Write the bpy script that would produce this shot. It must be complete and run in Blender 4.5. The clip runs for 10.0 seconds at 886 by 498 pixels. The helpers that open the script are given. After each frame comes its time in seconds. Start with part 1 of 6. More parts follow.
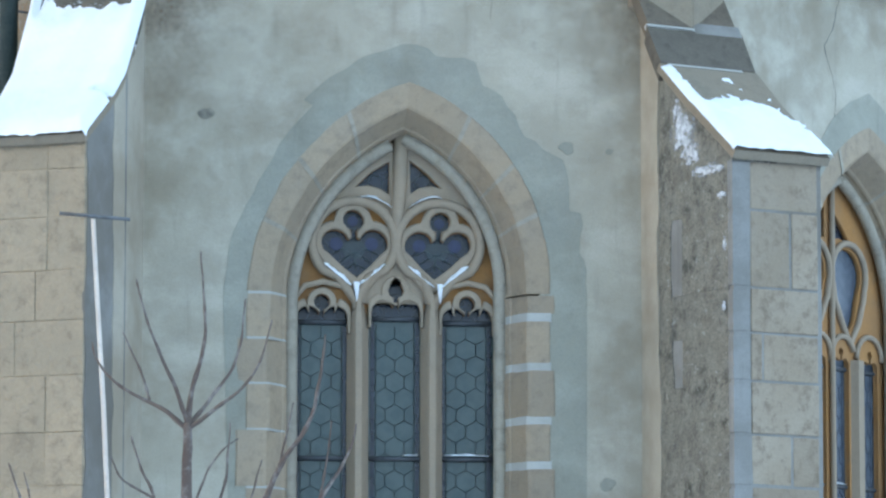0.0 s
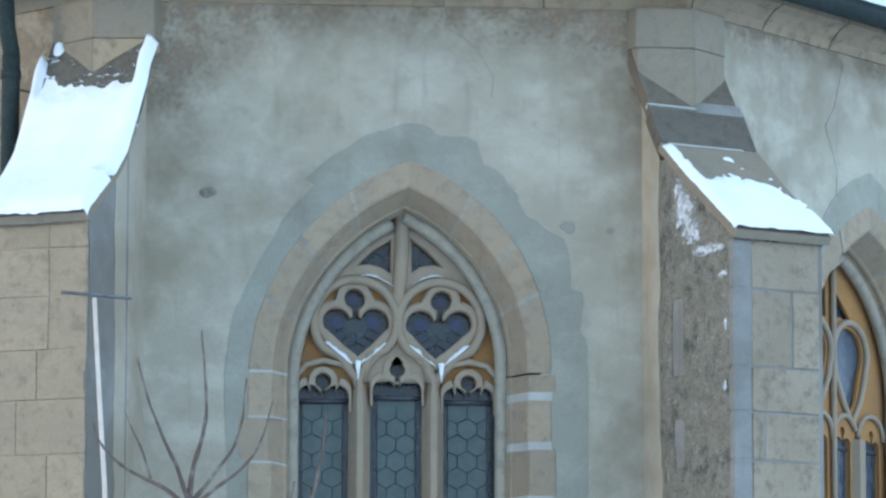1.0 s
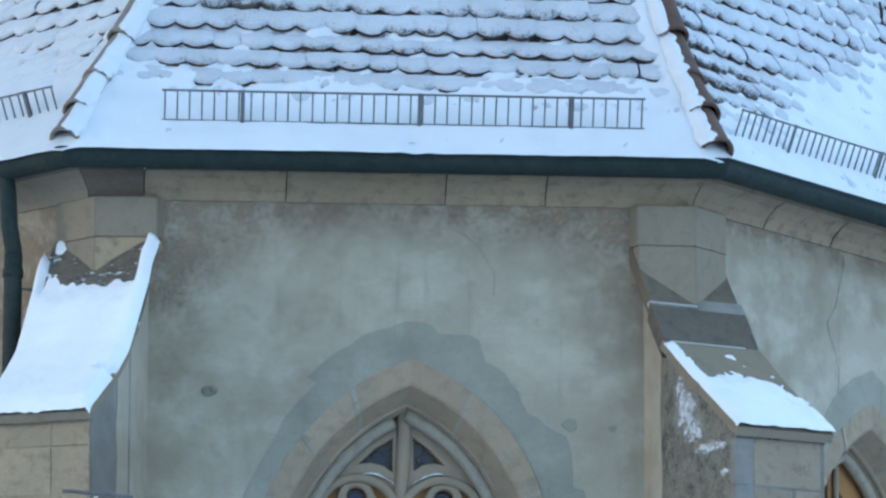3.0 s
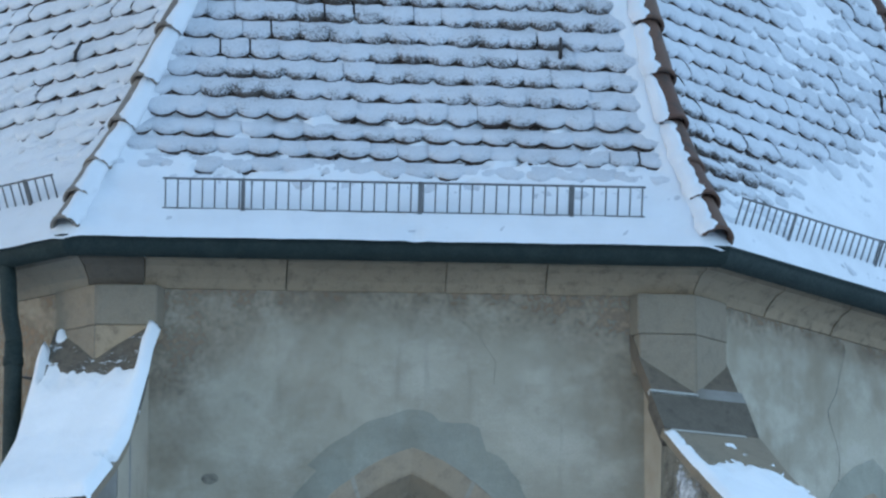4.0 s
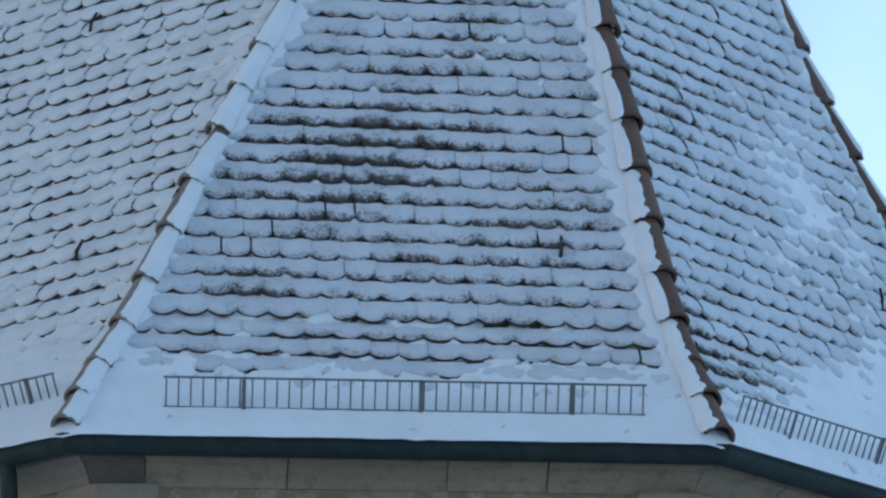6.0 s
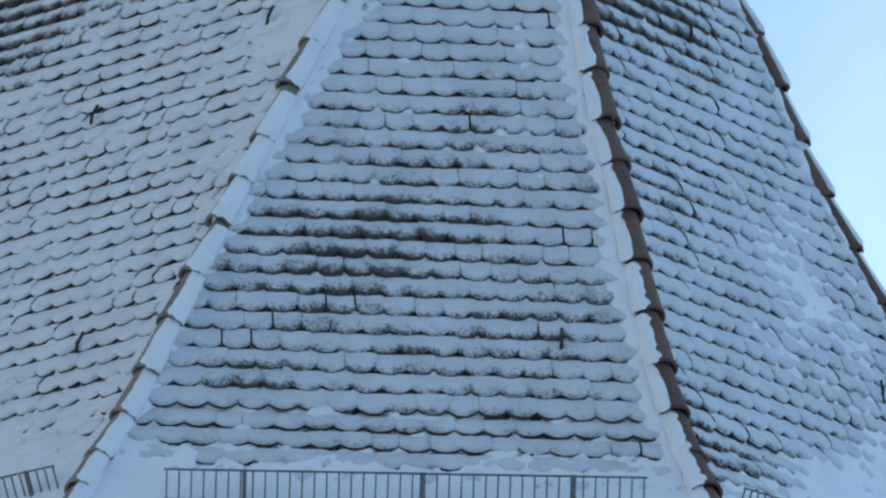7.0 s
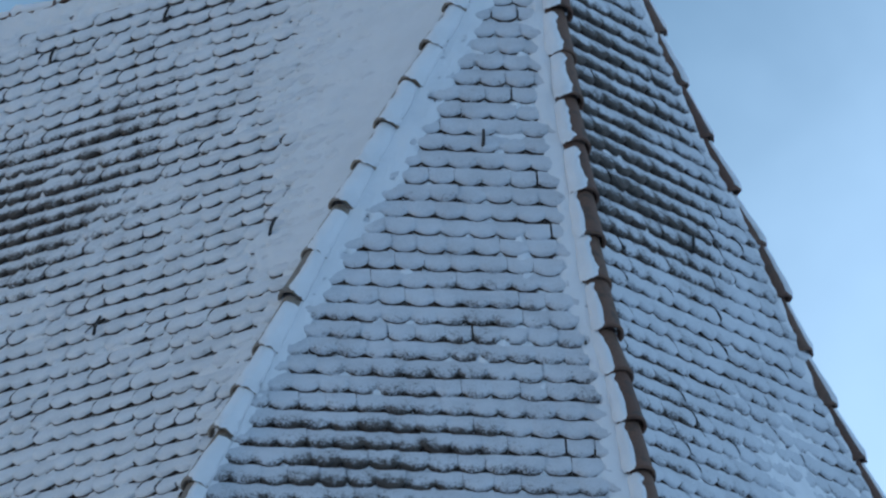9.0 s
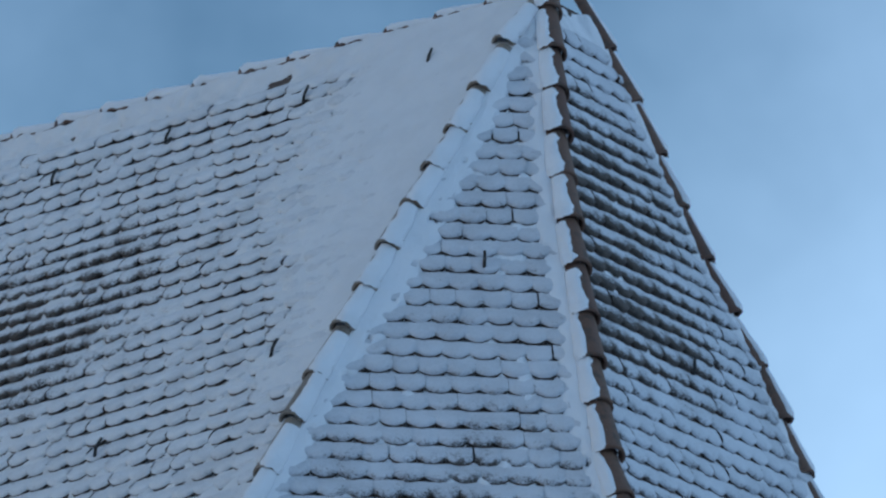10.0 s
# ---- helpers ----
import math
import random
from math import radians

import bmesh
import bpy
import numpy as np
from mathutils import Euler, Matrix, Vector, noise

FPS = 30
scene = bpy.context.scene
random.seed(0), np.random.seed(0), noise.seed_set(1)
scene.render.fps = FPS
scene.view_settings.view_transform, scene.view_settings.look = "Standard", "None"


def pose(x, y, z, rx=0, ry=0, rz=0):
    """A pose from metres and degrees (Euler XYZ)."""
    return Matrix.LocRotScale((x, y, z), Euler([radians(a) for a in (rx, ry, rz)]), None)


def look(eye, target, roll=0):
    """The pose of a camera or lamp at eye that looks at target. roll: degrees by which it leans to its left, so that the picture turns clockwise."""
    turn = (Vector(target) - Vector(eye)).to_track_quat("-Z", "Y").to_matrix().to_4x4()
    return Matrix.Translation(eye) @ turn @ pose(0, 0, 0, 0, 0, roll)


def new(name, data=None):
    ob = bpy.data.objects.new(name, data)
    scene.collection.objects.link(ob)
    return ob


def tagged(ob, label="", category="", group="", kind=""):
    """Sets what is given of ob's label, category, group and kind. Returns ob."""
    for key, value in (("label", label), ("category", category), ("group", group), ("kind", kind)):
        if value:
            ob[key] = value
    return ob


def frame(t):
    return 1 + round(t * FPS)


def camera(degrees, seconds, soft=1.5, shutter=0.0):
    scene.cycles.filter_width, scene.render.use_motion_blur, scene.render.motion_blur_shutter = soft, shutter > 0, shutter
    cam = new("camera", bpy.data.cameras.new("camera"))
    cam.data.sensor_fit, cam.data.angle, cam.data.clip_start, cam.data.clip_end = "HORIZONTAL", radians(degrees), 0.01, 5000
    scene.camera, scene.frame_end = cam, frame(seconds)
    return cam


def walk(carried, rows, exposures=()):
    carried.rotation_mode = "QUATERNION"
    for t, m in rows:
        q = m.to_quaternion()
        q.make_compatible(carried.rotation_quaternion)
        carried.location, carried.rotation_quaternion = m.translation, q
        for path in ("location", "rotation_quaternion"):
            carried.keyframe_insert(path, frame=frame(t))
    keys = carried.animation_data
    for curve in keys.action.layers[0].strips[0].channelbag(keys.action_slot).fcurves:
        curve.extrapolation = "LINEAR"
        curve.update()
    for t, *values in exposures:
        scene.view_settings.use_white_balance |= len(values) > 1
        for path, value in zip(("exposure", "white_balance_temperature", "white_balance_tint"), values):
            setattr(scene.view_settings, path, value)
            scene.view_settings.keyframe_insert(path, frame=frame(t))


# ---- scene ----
# The camera stands on the ground before the east end of a church and tilts up.
cam = camera(11.1942, 10.0, 2.4)
EYE = (-2.151, -29.416, 1.6)
PATH = [
    (0.0, 7.293, -4.884, 0.064),
    (0.5, 7.758, -4.883, 0.149),
    (1.0, 8.294, -4.866, 0.094),
    (1.5, 8.941, -4.861, 0.053),
    (2.0, 9.590, -4.855, 0.047),
    (2.5, 10.179, -4.849, 0.049),
    (3.0, 10.804, -4.839, 0.040),
    (3.2, 11.077, -4.840, 0.054),
    (4.3, 12.246, -4.836, 0.031),
    (4.5, 12.500, -4.831, -0.012),
    (5.0, 13.180, -4.825, 0.024),
    (5.5, 13.721, -4.819, -0.015),
    (6.0, 14.433, -4.823, -0.027),
    (6.2, 14.714, -4.827, -0.028),
    (7.3, 15.937, -4.812, -0.048),
    (7.5, 16.191, -4.809, -0.052),
    (8.0, 16.871, -4.798, -0.055),
    (8.5, 17.480, -4.794, -0.096),
    (9.0, 18.273, -4.785, -0.079),
    (9.5, 19.103, -4.783, -0.090),
    (10.0, 19.812, -4.771, -0.091),
]
walk(cam, [(t, pose(*EYE, 90 + p, 0, h) @ pose(0, 0, 0, 0, 0, r)) for t, p, h, r in PATH],
     [(0.0, 0.72, 6900, 12), (1.5, 0.54, 6780, 11), (2.5, 0.33, 6620, 10), (3.2, 0.15, 6520, 10), (4.5, -0.20, 6480, 10), (5.5, -0.52, 6450, 10), (7.5, -0.68, 6450, 10), (10.0, -0.96, 6150, 10)])

# ---- light ----
world = bpy.data.worlds.new("sky")
scene.world = world
world.use_nodes = True
wn = world.node_tree
wn.nodes.clear()
SUN_EL, SUN_AZ = radians(22), radians(-78)      # azimuth from the front wall's outward side, minus is leftward
sun_dir = Vector((math.sin(SUN_AZ) * math.cos(SUN_EL), -math.cos(SUN_AZ) * math.cos(SUN_EL), math.sin(SUN_EL)))
sky = wn.nodes.new("ShaderNodeTexSky")
sky.sky_type, sky.sun_disc = "NISHITA", False
sky.sun_elevation = SUN_EL
sky.sun_rotation = math.atan2(sun_dir.x, sun_dir.y)
sky.air_density, sky.dust_density, sky.ozone_density = 1.3, 0.5, 2.2
deeper = wn.nodes.new("ShaderNodeHueSaturation")
deeper.inputs["Saturation"].default_value, deeper.inputs["Value"].default_value = 1.3, 1.12
wn.links.new(sky.outputs[0], deeper.inputs["Color"])
coord = wn.nodes.new("ShaderNodeTexCoord")
cloud = wn.nodes.new("ShaderNodeTexNoise")
cloud.inputs["Scale"].default_value = 7.0
cloud.inputs["Detail"].default_value = 5.0
cloud.inputs["Roughness"].default_value = 0.55
ramp = wn.nodes.new("ShaderNodeMapRange")
ramp.inputs["From Min"].default_value, ramp.inputs["From Max"].default_value = 0.44, 0.74
ramp.inputs["To Min"].default_value, ramp.inputs["To Max"].default_value = 0.0, 0.20
cmix = wn.nodes.new("ShaderNodeMix")
cmix.data_type = "RGBA"
cmix.inputs["B"].default_value = (7.7, 11.6, 16.2, 1)
wbg = wn.nodes.new("ShaderNodeBackground")
wbg.inputs["Strength"].default_value = 0.15
wout = wn.nodes.new("ShaderNodeOutputWorld")
wn.links.new(coord.outputs["Generated"], cloud.inputs["Vector"])
wn.links.new(cloud.outputs[0], ramp.inputs["Value"])
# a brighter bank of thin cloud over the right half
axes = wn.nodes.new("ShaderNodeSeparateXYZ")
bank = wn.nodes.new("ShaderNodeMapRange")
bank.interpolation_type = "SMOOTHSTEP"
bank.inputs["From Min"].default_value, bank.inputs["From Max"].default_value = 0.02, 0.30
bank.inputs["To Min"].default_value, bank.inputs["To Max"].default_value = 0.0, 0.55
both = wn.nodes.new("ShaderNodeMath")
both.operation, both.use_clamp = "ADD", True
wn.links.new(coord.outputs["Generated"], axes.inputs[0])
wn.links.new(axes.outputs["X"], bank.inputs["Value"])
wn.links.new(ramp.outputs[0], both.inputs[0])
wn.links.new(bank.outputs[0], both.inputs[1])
# and haze that thickens towards the horizon
haze = wn.nodes.new("ShaderNodeMapRange")
haze.interpolation_type = "SMOOTHSTEP"
haze.inputs["From Min"].default_value, haze.inputs["From Max"].default_value = 0.42, 0.20
haze.inputs["To Min"].default_value, haze.inputs["To Max"].default_value = 0.0, 0.40
deep = wn.nodes.new("ShaderNodeMath")
deep.operation, deep.use_clamp = "ADD", True
wn.links.new(axes.outputs["Z"], haze.inputs["Value"])
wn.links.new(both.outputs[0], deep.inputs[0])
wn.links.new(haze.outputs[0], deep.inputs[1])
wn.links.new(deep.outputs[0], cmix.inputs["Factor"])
wn.links.new(deeper.outputs[0], cmix.inputs["A"])
wn.links.new(cmix.outputs["Result"], wbg.inputs["Color"])
wn.links.new(wbg.outputs[0], wout.inputs[0])
sun = new("sun", bpy.data.lights.new("sun", "SUN"))
sun.data.energy, sun.data.angle, sun.data.color = 0.36, radians(10), (1.0, 0.93, 0.82)
sun.matrix_world = look(sun_dir * 60, (0, 0, 6))


# ---- materials ----
def material(name):
    m = bpy.data.materials.new(name)
    m.use_nodes = True
    return m, m.node_tree, m.node_tree.nodes["Principled BSDF"]


def put(nt, a, b):
    nt.links.new(a, b)


def noise_node(nt, scale, detail=4, rough=0.55, vec=None, stretch=None):
    n = nt.nodes.new("ShaderNodeTexNoise")
    n.inputs["Scale"].default_value, n.inputs["Detail"].default_value, n.inputs["Roughness"].default_value = scale, detail, rough
    v = vec
    if v is None:
        v = nt.nodes.new("ShaderNodeNewGeometry").outputs["Position"]
    if stretch:
        mp = nt.nodes.new("ShaderNodeMapping")
        mp.inputs["Scale"].default_value = stretch
        put(nt, v, mp.inputs["Vector"])
        v = mp.outputs[0]
    put(nt, v, n.inputs["Vector"])
    return n.outputs[0]


def spread(nt, val, lo, hi, a=0.0, b=1.0):
    n = nt.nodes.new("ShaderNodeMapRange")
    n.interpolation_type = "SMOOTHSTEP"
    for k, x in zip(("From Min", "From Max", "To Min", "To Max"), (lo, hi, a, b)):
        n.inputs[k].default_value = x
    put(nt, val, n.inputs["Value"])
    return n.outputs[0]


def calc(nt, op, a, b):
    n = nt.nodes.new("ShaderNodeMath")
    n.operation = op
    for i, x in enumerate((a, b)):
        if isinstance(x, (int, float)):
            n.inputs[i].default_value = x
        else:
            put(nt, x, n.inputs[i])
    return n.outputs[0]


def blend(nt, fac, a, b):
    n = nt.nodes.new("ShaderNodeMix")
    n.data_type = "RGBA"
    for k, x in (("Factor", fac), ("A", a), ("B", b)):
        if isinstance(x, (int, float)):
            n.inputs[k].default_value = x
        elif isinstance(x, tuple):
            n.inputs[k].default_value = (*x, 1)
        else:
            put(nt, x, n.inputs[k])
    return n.outputs["Result"]


def relief(nt, bsdf, height, strength=0.4, dist=0.01):
    b = nt.nodes.new("ShaderNodeBump")
    b.inputs["Strength"].default_value, b.inputs["Distance"].default_value = strength, dist
    put(nt, height, b.inputs["Height"])
    put(nt, b.outputs[0], bsdf.inputs["Normal"])


def attribute(nt, name):
    n = nt.nodes.new("ShaderNodeAttribute")
    n.attribute_name = name
    return n.outputs["Fac"]


def own_random(nt):
    return nt.nodes.new("ShaderNodeObjectInfo").outputs["Random"]


def stone(name, c1, c2, c3, grain=60, pits=0.6, rnd=0.35, bump=0.5):
    """Weathered sandstone: two tones in broad clouds, dark crust in blotches, grain and pits."""
    m, nt, b = material(name)
    big = noise_node(nt, 2.3, 5, 0.6)
    mid = noise_node(nt, 11, 5, 0.65)
    fine = noise_node(nt, grain, 3, 0.6)
    col = blend(nt, spread(nt, big, 0.35, 0.65), c1, c2)
    col = blend(nt, spread(nt, mid, 0.46, 0.72, 0, pits), col, c3)
    shade = spread(nt, fine, 0.3, 0.7, 0.0, 0.22)
    col = blend(nt, shade, col, tuple(x * 0.55 for x in c1))
    tint = calc(nt, "MULTIPLY", own_random(nt), rnd)
    col = blend(nt, tint, col, tuple(x * 0.62 for x in c2))
    put(nt, col, b.inputs["Base Color"])
    b.inputs["Roughness"].default_value = 0.92
    b.inputs["Specular IOR Level"].default_value = 0.15
    relief(nt, b, calc(nt, "ADD", mid, calc(nt, "MULTIPLY", fine, 0.5)), bump, 0.02)
    return m


def stain(name, c1, c2):
    """Dirt that has soaked into a wall: its strength lies in the mesh, broken up by noise."""
    m, nt, b = material(name)
    mid, fine = noise_node(nt, 4.0, 6, 0.65), noise_node(nt, 28, 5, 0.7)
    put(nt, blend(nt, spread(nt, mid, 0.35, 0.7), c1, c2), b.inputs["Base Color"])
    b.inputs["Roughness"].default_value = 0.95
    b.inputs["Specular IOR Level"].default_value = 0.1
    amount = calc(nt, "MULTIPLY", attribute(nt, "fade"), calc(nt, "ADD", spread(nt, mid, 0.32, 0.62, 0.25, 0.75), spread(nt, fine, 0.4, 0.7, -0.1, 0.25)))
    clear = nt.nodes.new("ShaderNodeBsdfTransparent")
    mix = nt.nodes.new("ShaderNodeMixShader")
    put(nt, amount, mix.inputs[0])
    put(nt, clear.outputs[0], mix.inputs[1])
    put(nt, b.outputs[0], mix.inputs[2])
    put(nt, mix.outputs[0], nt.nodes["Material Output"].inputs["Surface"])
    return m


def mossy(name):
    """Rough old stonework: brown-grey, blotched with black moss, flecked with pale lichen."""
    m, nt, b = material(name)
    big, mid = noise_node(nt, 2.6, 6, 0.7), noise_node(nt, 8.5, 6, 0.75)
    fine, fleck = noise_node(nt, 55, 4, 0.7), noise_node(nt, 26, 3, 0.6)
    col = blend(nt, spread(nt, mid, 0.36, 0.62), (0.38, 0.345, 0.275), (0.27, 0.245, 0.20))
    col = blend(nt, spread(nt, calc(nt, "ADD", calc(nt, "MULTIPLY", big, 0.6), calc(nt, "MULTIPLY", mid, 0.5)), 0.56, 0.70, 0, 0.85), col, (0.095, 0.09, 0.075))
    col = blend(nt, spread(nt, fleck, 0.62, 0.70, 0, 0.65), col, (0.58, 0.56, 0.50))
    col = blend(nt, spread(nt, fine, 0.45, 0.7, 0, 0.55), col, (0.10, 0.095, 0.08))
    put(nt, col, b.inputs["Base Color"])
    b.inputs["Roughness"].default_value = 0.95
    b.inputs["Specular IOR Level"].default_value = 0.1
    relief(nt, b, calc(nt, "ADD", calc(nt, "MULTIPLY", mid, 2.0), fine), 0.9, 0.03)
    return m


def streaked(name):
    """Dark weathered slab with snow caught in its furrows."""
    m, nt, b = material(name)
    mid, fine = noise_node(nt, 9, 5, 0.7), noise_node(nt, 34, 5, 0.75, stretch=(0.5, 0.5, 1.6))
    col = blend(nt, spread(nt, mid, 0.38, 0.62), (0.16, 0.135, 0.105), (0.10, 0.088, 0.07))
    snowy = spread(nt, calc(nt, "ADD", calc(nt, "MULTIPLY", mid, 0.5), calc(nt, "MULTIPLY", fine, 0.6)), 0.60, 0.68, 0, 0.9)
    put(nt, blend(nt, snowy, col, (0.78, 0.80, 0.82)), b.inputs["Base Color"])
    b.inputs["Roughness"].default_value = 0.9
    b.inputs["Specular IOR Level"].default_value = 0.15
    relief(nt, b, calc(nt, "ADD", mid, fine), 0.6, 0.02)
    return m


def plaster(name, c1, c2, c3, streaks=True):
    m, nt, b = material(name)
    big = noise_node(nt, 1.1, 6, 0.62)
    mid = noise_node(nt, 4.5, 6, 0.65)
    wide = noise_node(nt, 1.9, 6, 0.62, stretch=(1, 1, 1.5))
    fine = noise_node(nt, 90, 3, 0.6)
    col = blend(nt, spread(nt, big, 0.38, 0.62), c1, c2)
    col = blend(nt, spread(nt, wide, 0.42, 0.68, 0, 0.9), col, c3)
    col = blend(nt, spread(nt, mid, 0.55, 0.75, 0, 0.45), col, tuple(x * 0.7 for x in c1))
    if streaks:
        soil = noise_node(nt, 0.75, 5, 0.62)
        col = blend(nt, spread(nt, soil, 0.48, 0.66, 0, 0.75), col, (c1[0] * 0.72, c1[1] * 0.66, c1[2] * 0.60))
        run = noise_node(nt, 5, 4, 0.6, stretch=(2.2, 2.2, 0.25))
        col = blend(nt, spread(nt, run, 0.56, 0.75, 0, 0.35), col, tuple(x * 0.6 for x in c2))
    put(nt, blend(nt, spread(nt, fine, 0.35, 0.75, 0, 0.22), col, tuple(x * 0.6 for x in c1)), b.inputs["Base Color"])
    b.inputs["Roughness"].default_value = 0.95
    b.inputs["Specular IOR Level"].default_value = 0.1
    relief(nt, b, calc(nt, "ADD", calc(nt, "MULTIPLY", mid, 1.5), calc(nt, "MULTIPLY", fine, 0.25)), 0.35, 0.03)
    return m


def snow(name, tint=(0.64, 0.67, 0.72), rough=0.6, grain=0.5):
    m, nt, b = material(name)
    big = noise_node(nt, 3.5, 4)
    fine = noise_node(nt, 140, 3, 0.6)
    put(nt, blend(nt, spread(nt, big, 0.35, 0.7), tint, tuple(x * 0.94 for x in tint)), b.inputs["Base Color"])
    b.inputs["Roughness"].default_value = rough
    b.inputs["Specular IOR Level"].default_value = 0.25
    relief(nt, b, calc(nt, "ADD", calc(nt, "MULTIPLY", noise_node(nt, 22, 4), 2.0), fine), grain, 0.008)
    return m


def thin_snow(name, holes, lo, hi, worn=0.5, base=(0.60, 0.625, 0.67)):
    """Snow lying on roof tiles, worn through to the dark tile inside scuffed patches and near the lips, where the dark
    also paints each cushion's shading.
    holes: (x, y, z, radius, strength) of the patches."""
    m, nt, b = material(name)
    pos = nt.nodes.new("ShaderNodeNewGeometry").outputs["Position"]
    patch = None
    for x, y, z, r, k in holes:
        d = nt.nodes.new("ShaderNodeVectorMath")
        d.operation = "SUBTRACT"
        put(nt, pos, d.inputs[0])
        d.inputs[1].default_value = (x, y, z)
        sc = nt.nodes.new("ShaderNodeVectorMath")
        sc.operation = "MULTIPLY"
        put(nt, d.outputs[0], sc.inputs[0])
        sc.inputs[1].default_value = (0.6, 0.6, 1.0)
        ln = nt.nodes.new("ShaderNodeVectorMath")
        ln.operation = "LENGTH"
        put(nt, sc.outputs[0], ln.inputs[0])
        one = spread(nt, ln.outputs["Value"], 0, r, k, 0)
        patch = one if patch is None else calc(nt, "MAXIMUM", patch, one)
    lip = attribute(nt, "lip")
    big = noise_node(nt, 3.0, 4, 0.6)
    mid = noise_node(nt, 16, 5, 0.7)
    fine = noise_node(nt, 75, 4, 0.75)
    # the lip term paints the cushions' shaded lower half as well as bare tile
    bare = calc(nt, "ADD", calc(nt, "MULTIPLY", lip, worn), calc(nt, "MULTIPLY", patch, calc(nt, "ADD", calc(nt, "MULTIPLY", lip, 0.55), 0.28)))
    bare = calc(nt, "ADD", bare, calc(nt, "MULTIPLY", calc(nt, "SUBTRACT", big, 0.5), 1.1))
    bare = calc(nt, "ADD", bare, calc(nt, "MULTIPLY", calc(nt, "SUBTRACT", mid, 0.5), 1.3))
    bare = calc(nt, "ADD", bare, calc(nt, "MULTIPLY", calc(nt, "SUBTRACT", fine, 0.5), 1.5))
    mask = spread(nt, bare, lo, hi)
    dark = blend(nt, spread(nt, mid, 0.4, 0.6), (0.045, 0.038, 0.034), (0.085, 0.07, 0.06))
    put(nt, blend(nt, mask, blend(nt, spread(nt, calc(nt, "ADD", big, fine), 0.75, 1.25), base, tuple(x * 0.82 for x in base)), dark), b.inputs["Base Color"])
    b.inputs["Roughness"].default_value = 0.65
    b.inputs["Specular IOR Level"].default_value = 0.2
    relief(nt, b, calc(nt, "SUBTRACT", calc(nt, "MULTIPLY", fine, 0.8), mask), 0.5, 0.008)
    return m


def clay(name, c1, c2, c3):
    m, nt, b = material(name)
    mid, fine = noise_node(nt, 9, 5, 0.65), noise_node(nt, 70, 3)
    col = blend(nt, own_random(nt), c1, c2)
    col = blend(nt, spread(nt, mid, 0.48, 0.7, 0, 0.8), col, c3)
    put(nt, blend(nt, spread(nt, fine, 0.4, 0.8, 0, 0.4), col, tuple(x * 0.5 for x in c1)), b.inputs["Base Color"])
    b.inputs["Roughness"].default_value = 0.85
    relief(nt, b, fine, 0.4, 0.006)
    return m


def metal(name, c1, c2, rough=0.5, metallic=0.6):
    m, nt, b = material(name)
    mid, fine = noise_node(nt, 7, 5, 0.65), noise_node(nt, 60, 3)
    put(nt, blend(nt, spread(nt, mid, 0.4, 0.7), c1, c2), b.inputs["Base Color"])
    b.inputs["Metallic"].default_value = metallic
    put(nt, spread(nt, fine, 0.3, 0.7, rough - 0.1, rough + 0.15), b.inputs["Roughness"])
    relief(nt, b, fine, 0.15, 0.003)
    return m


def glass(name, c1, c2, rough=0.22):
    """Old leaded glass, seen from the lit side: dark, faintly tinted and wavy."""
    m, nt, b = material(name)
    cell, fine = noise_node(nt, 14, 2), noise_node(nt, 45, 3)
    put(nt, blend(nt, spread(nt, cell, 0.35, 0.65), c1, c2), b.inputs["Base Color"])
    b.inputs["Roughness"].default_value = rough
    b.inputs["Transmission Weight"].default_value = 0.2
    b.inputs["Specular IOR Level"].default_value = 0.35
    relief(nt, b, calc(nt, "ADD", cell, calc(nt, "MULTIPLY", fine, 0.4)), 0.25, 0.01)
    return m


M_PLASTER = plaster("lime plaster", (0.375, 0.328, 0.252), (0.43, 0.38, 0.292), (0.505, 0.456, 0.366))
M_PATCH = plaster("cement plaster", (0.285, 0.272, 0.222), (0.32, 0.303, 0.24), (0.37, 0.35, 0.282), True)
M_LIME = plaster("lime mortar", (0.45, 0.43, 0.38), (0.41, 0.39, 0.345), (0.5, 0.48, 0.43), False)
M_STONE = stone("sandstone", (0.43, 0.32, 0.215), (0.385, 0.30, 0.215), (0.23, 0.18, 0.135), 60, 0.6, 0.45)
M_STONE_GREY = stone("grey sandstone", (0.42, 0.36, 0.275), (0.38, 0.33, 0.26), (0.2, 0.17, 0.135), 60, 0.7)
M_BLOCK = stone("buttress sandstone", (0.44, 0.335, 0.225), (0.39, 0.305, 0.21), (0.24, 0.185, 0.13), 45, 0.75, 0.3, 0.9)
M_CORNICE = stone("stained cornice stone", (0.43, 0.315, 0.205), (0.38, 0.285, 0.19), (0.15, 0.115, 0.08), 70, 0.7, 0.4)
M_BLOTCH = stone("patched sandstone", (0.40, 0.32, 0.235), (0.35, 0.27, 0.19), (0.19, 0.14, 0.10), 60, 0.85, 0.45)
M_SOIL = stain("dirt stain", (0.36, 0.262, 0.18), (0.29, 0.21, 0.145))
M_RUBBLE = mossy("mossy rubble")
# grey render and mortar, darkened to hold the buttress flank's shade too
M_GREYWASH = plaster("shaded grey render", (0.225, 0.21, 0.185), (0.26, 0.245, 0.22), (0.30, 0.285, 0.26), True)
M_PALE = plaster("pale lime coat", (0.42, 0.365, 0.285), (0.46, 0.40, 0.315), (0.40, 0.355, 0.28), True)
M_STREAKED = streaked("snow-streaked slab")
M_HEAD = stone("grey-brown head stone", (0.33, 0.265, 0.19), (0.30, 0.245, 0.18), (0.20, 0.165, 0.125), 60, 0.5)
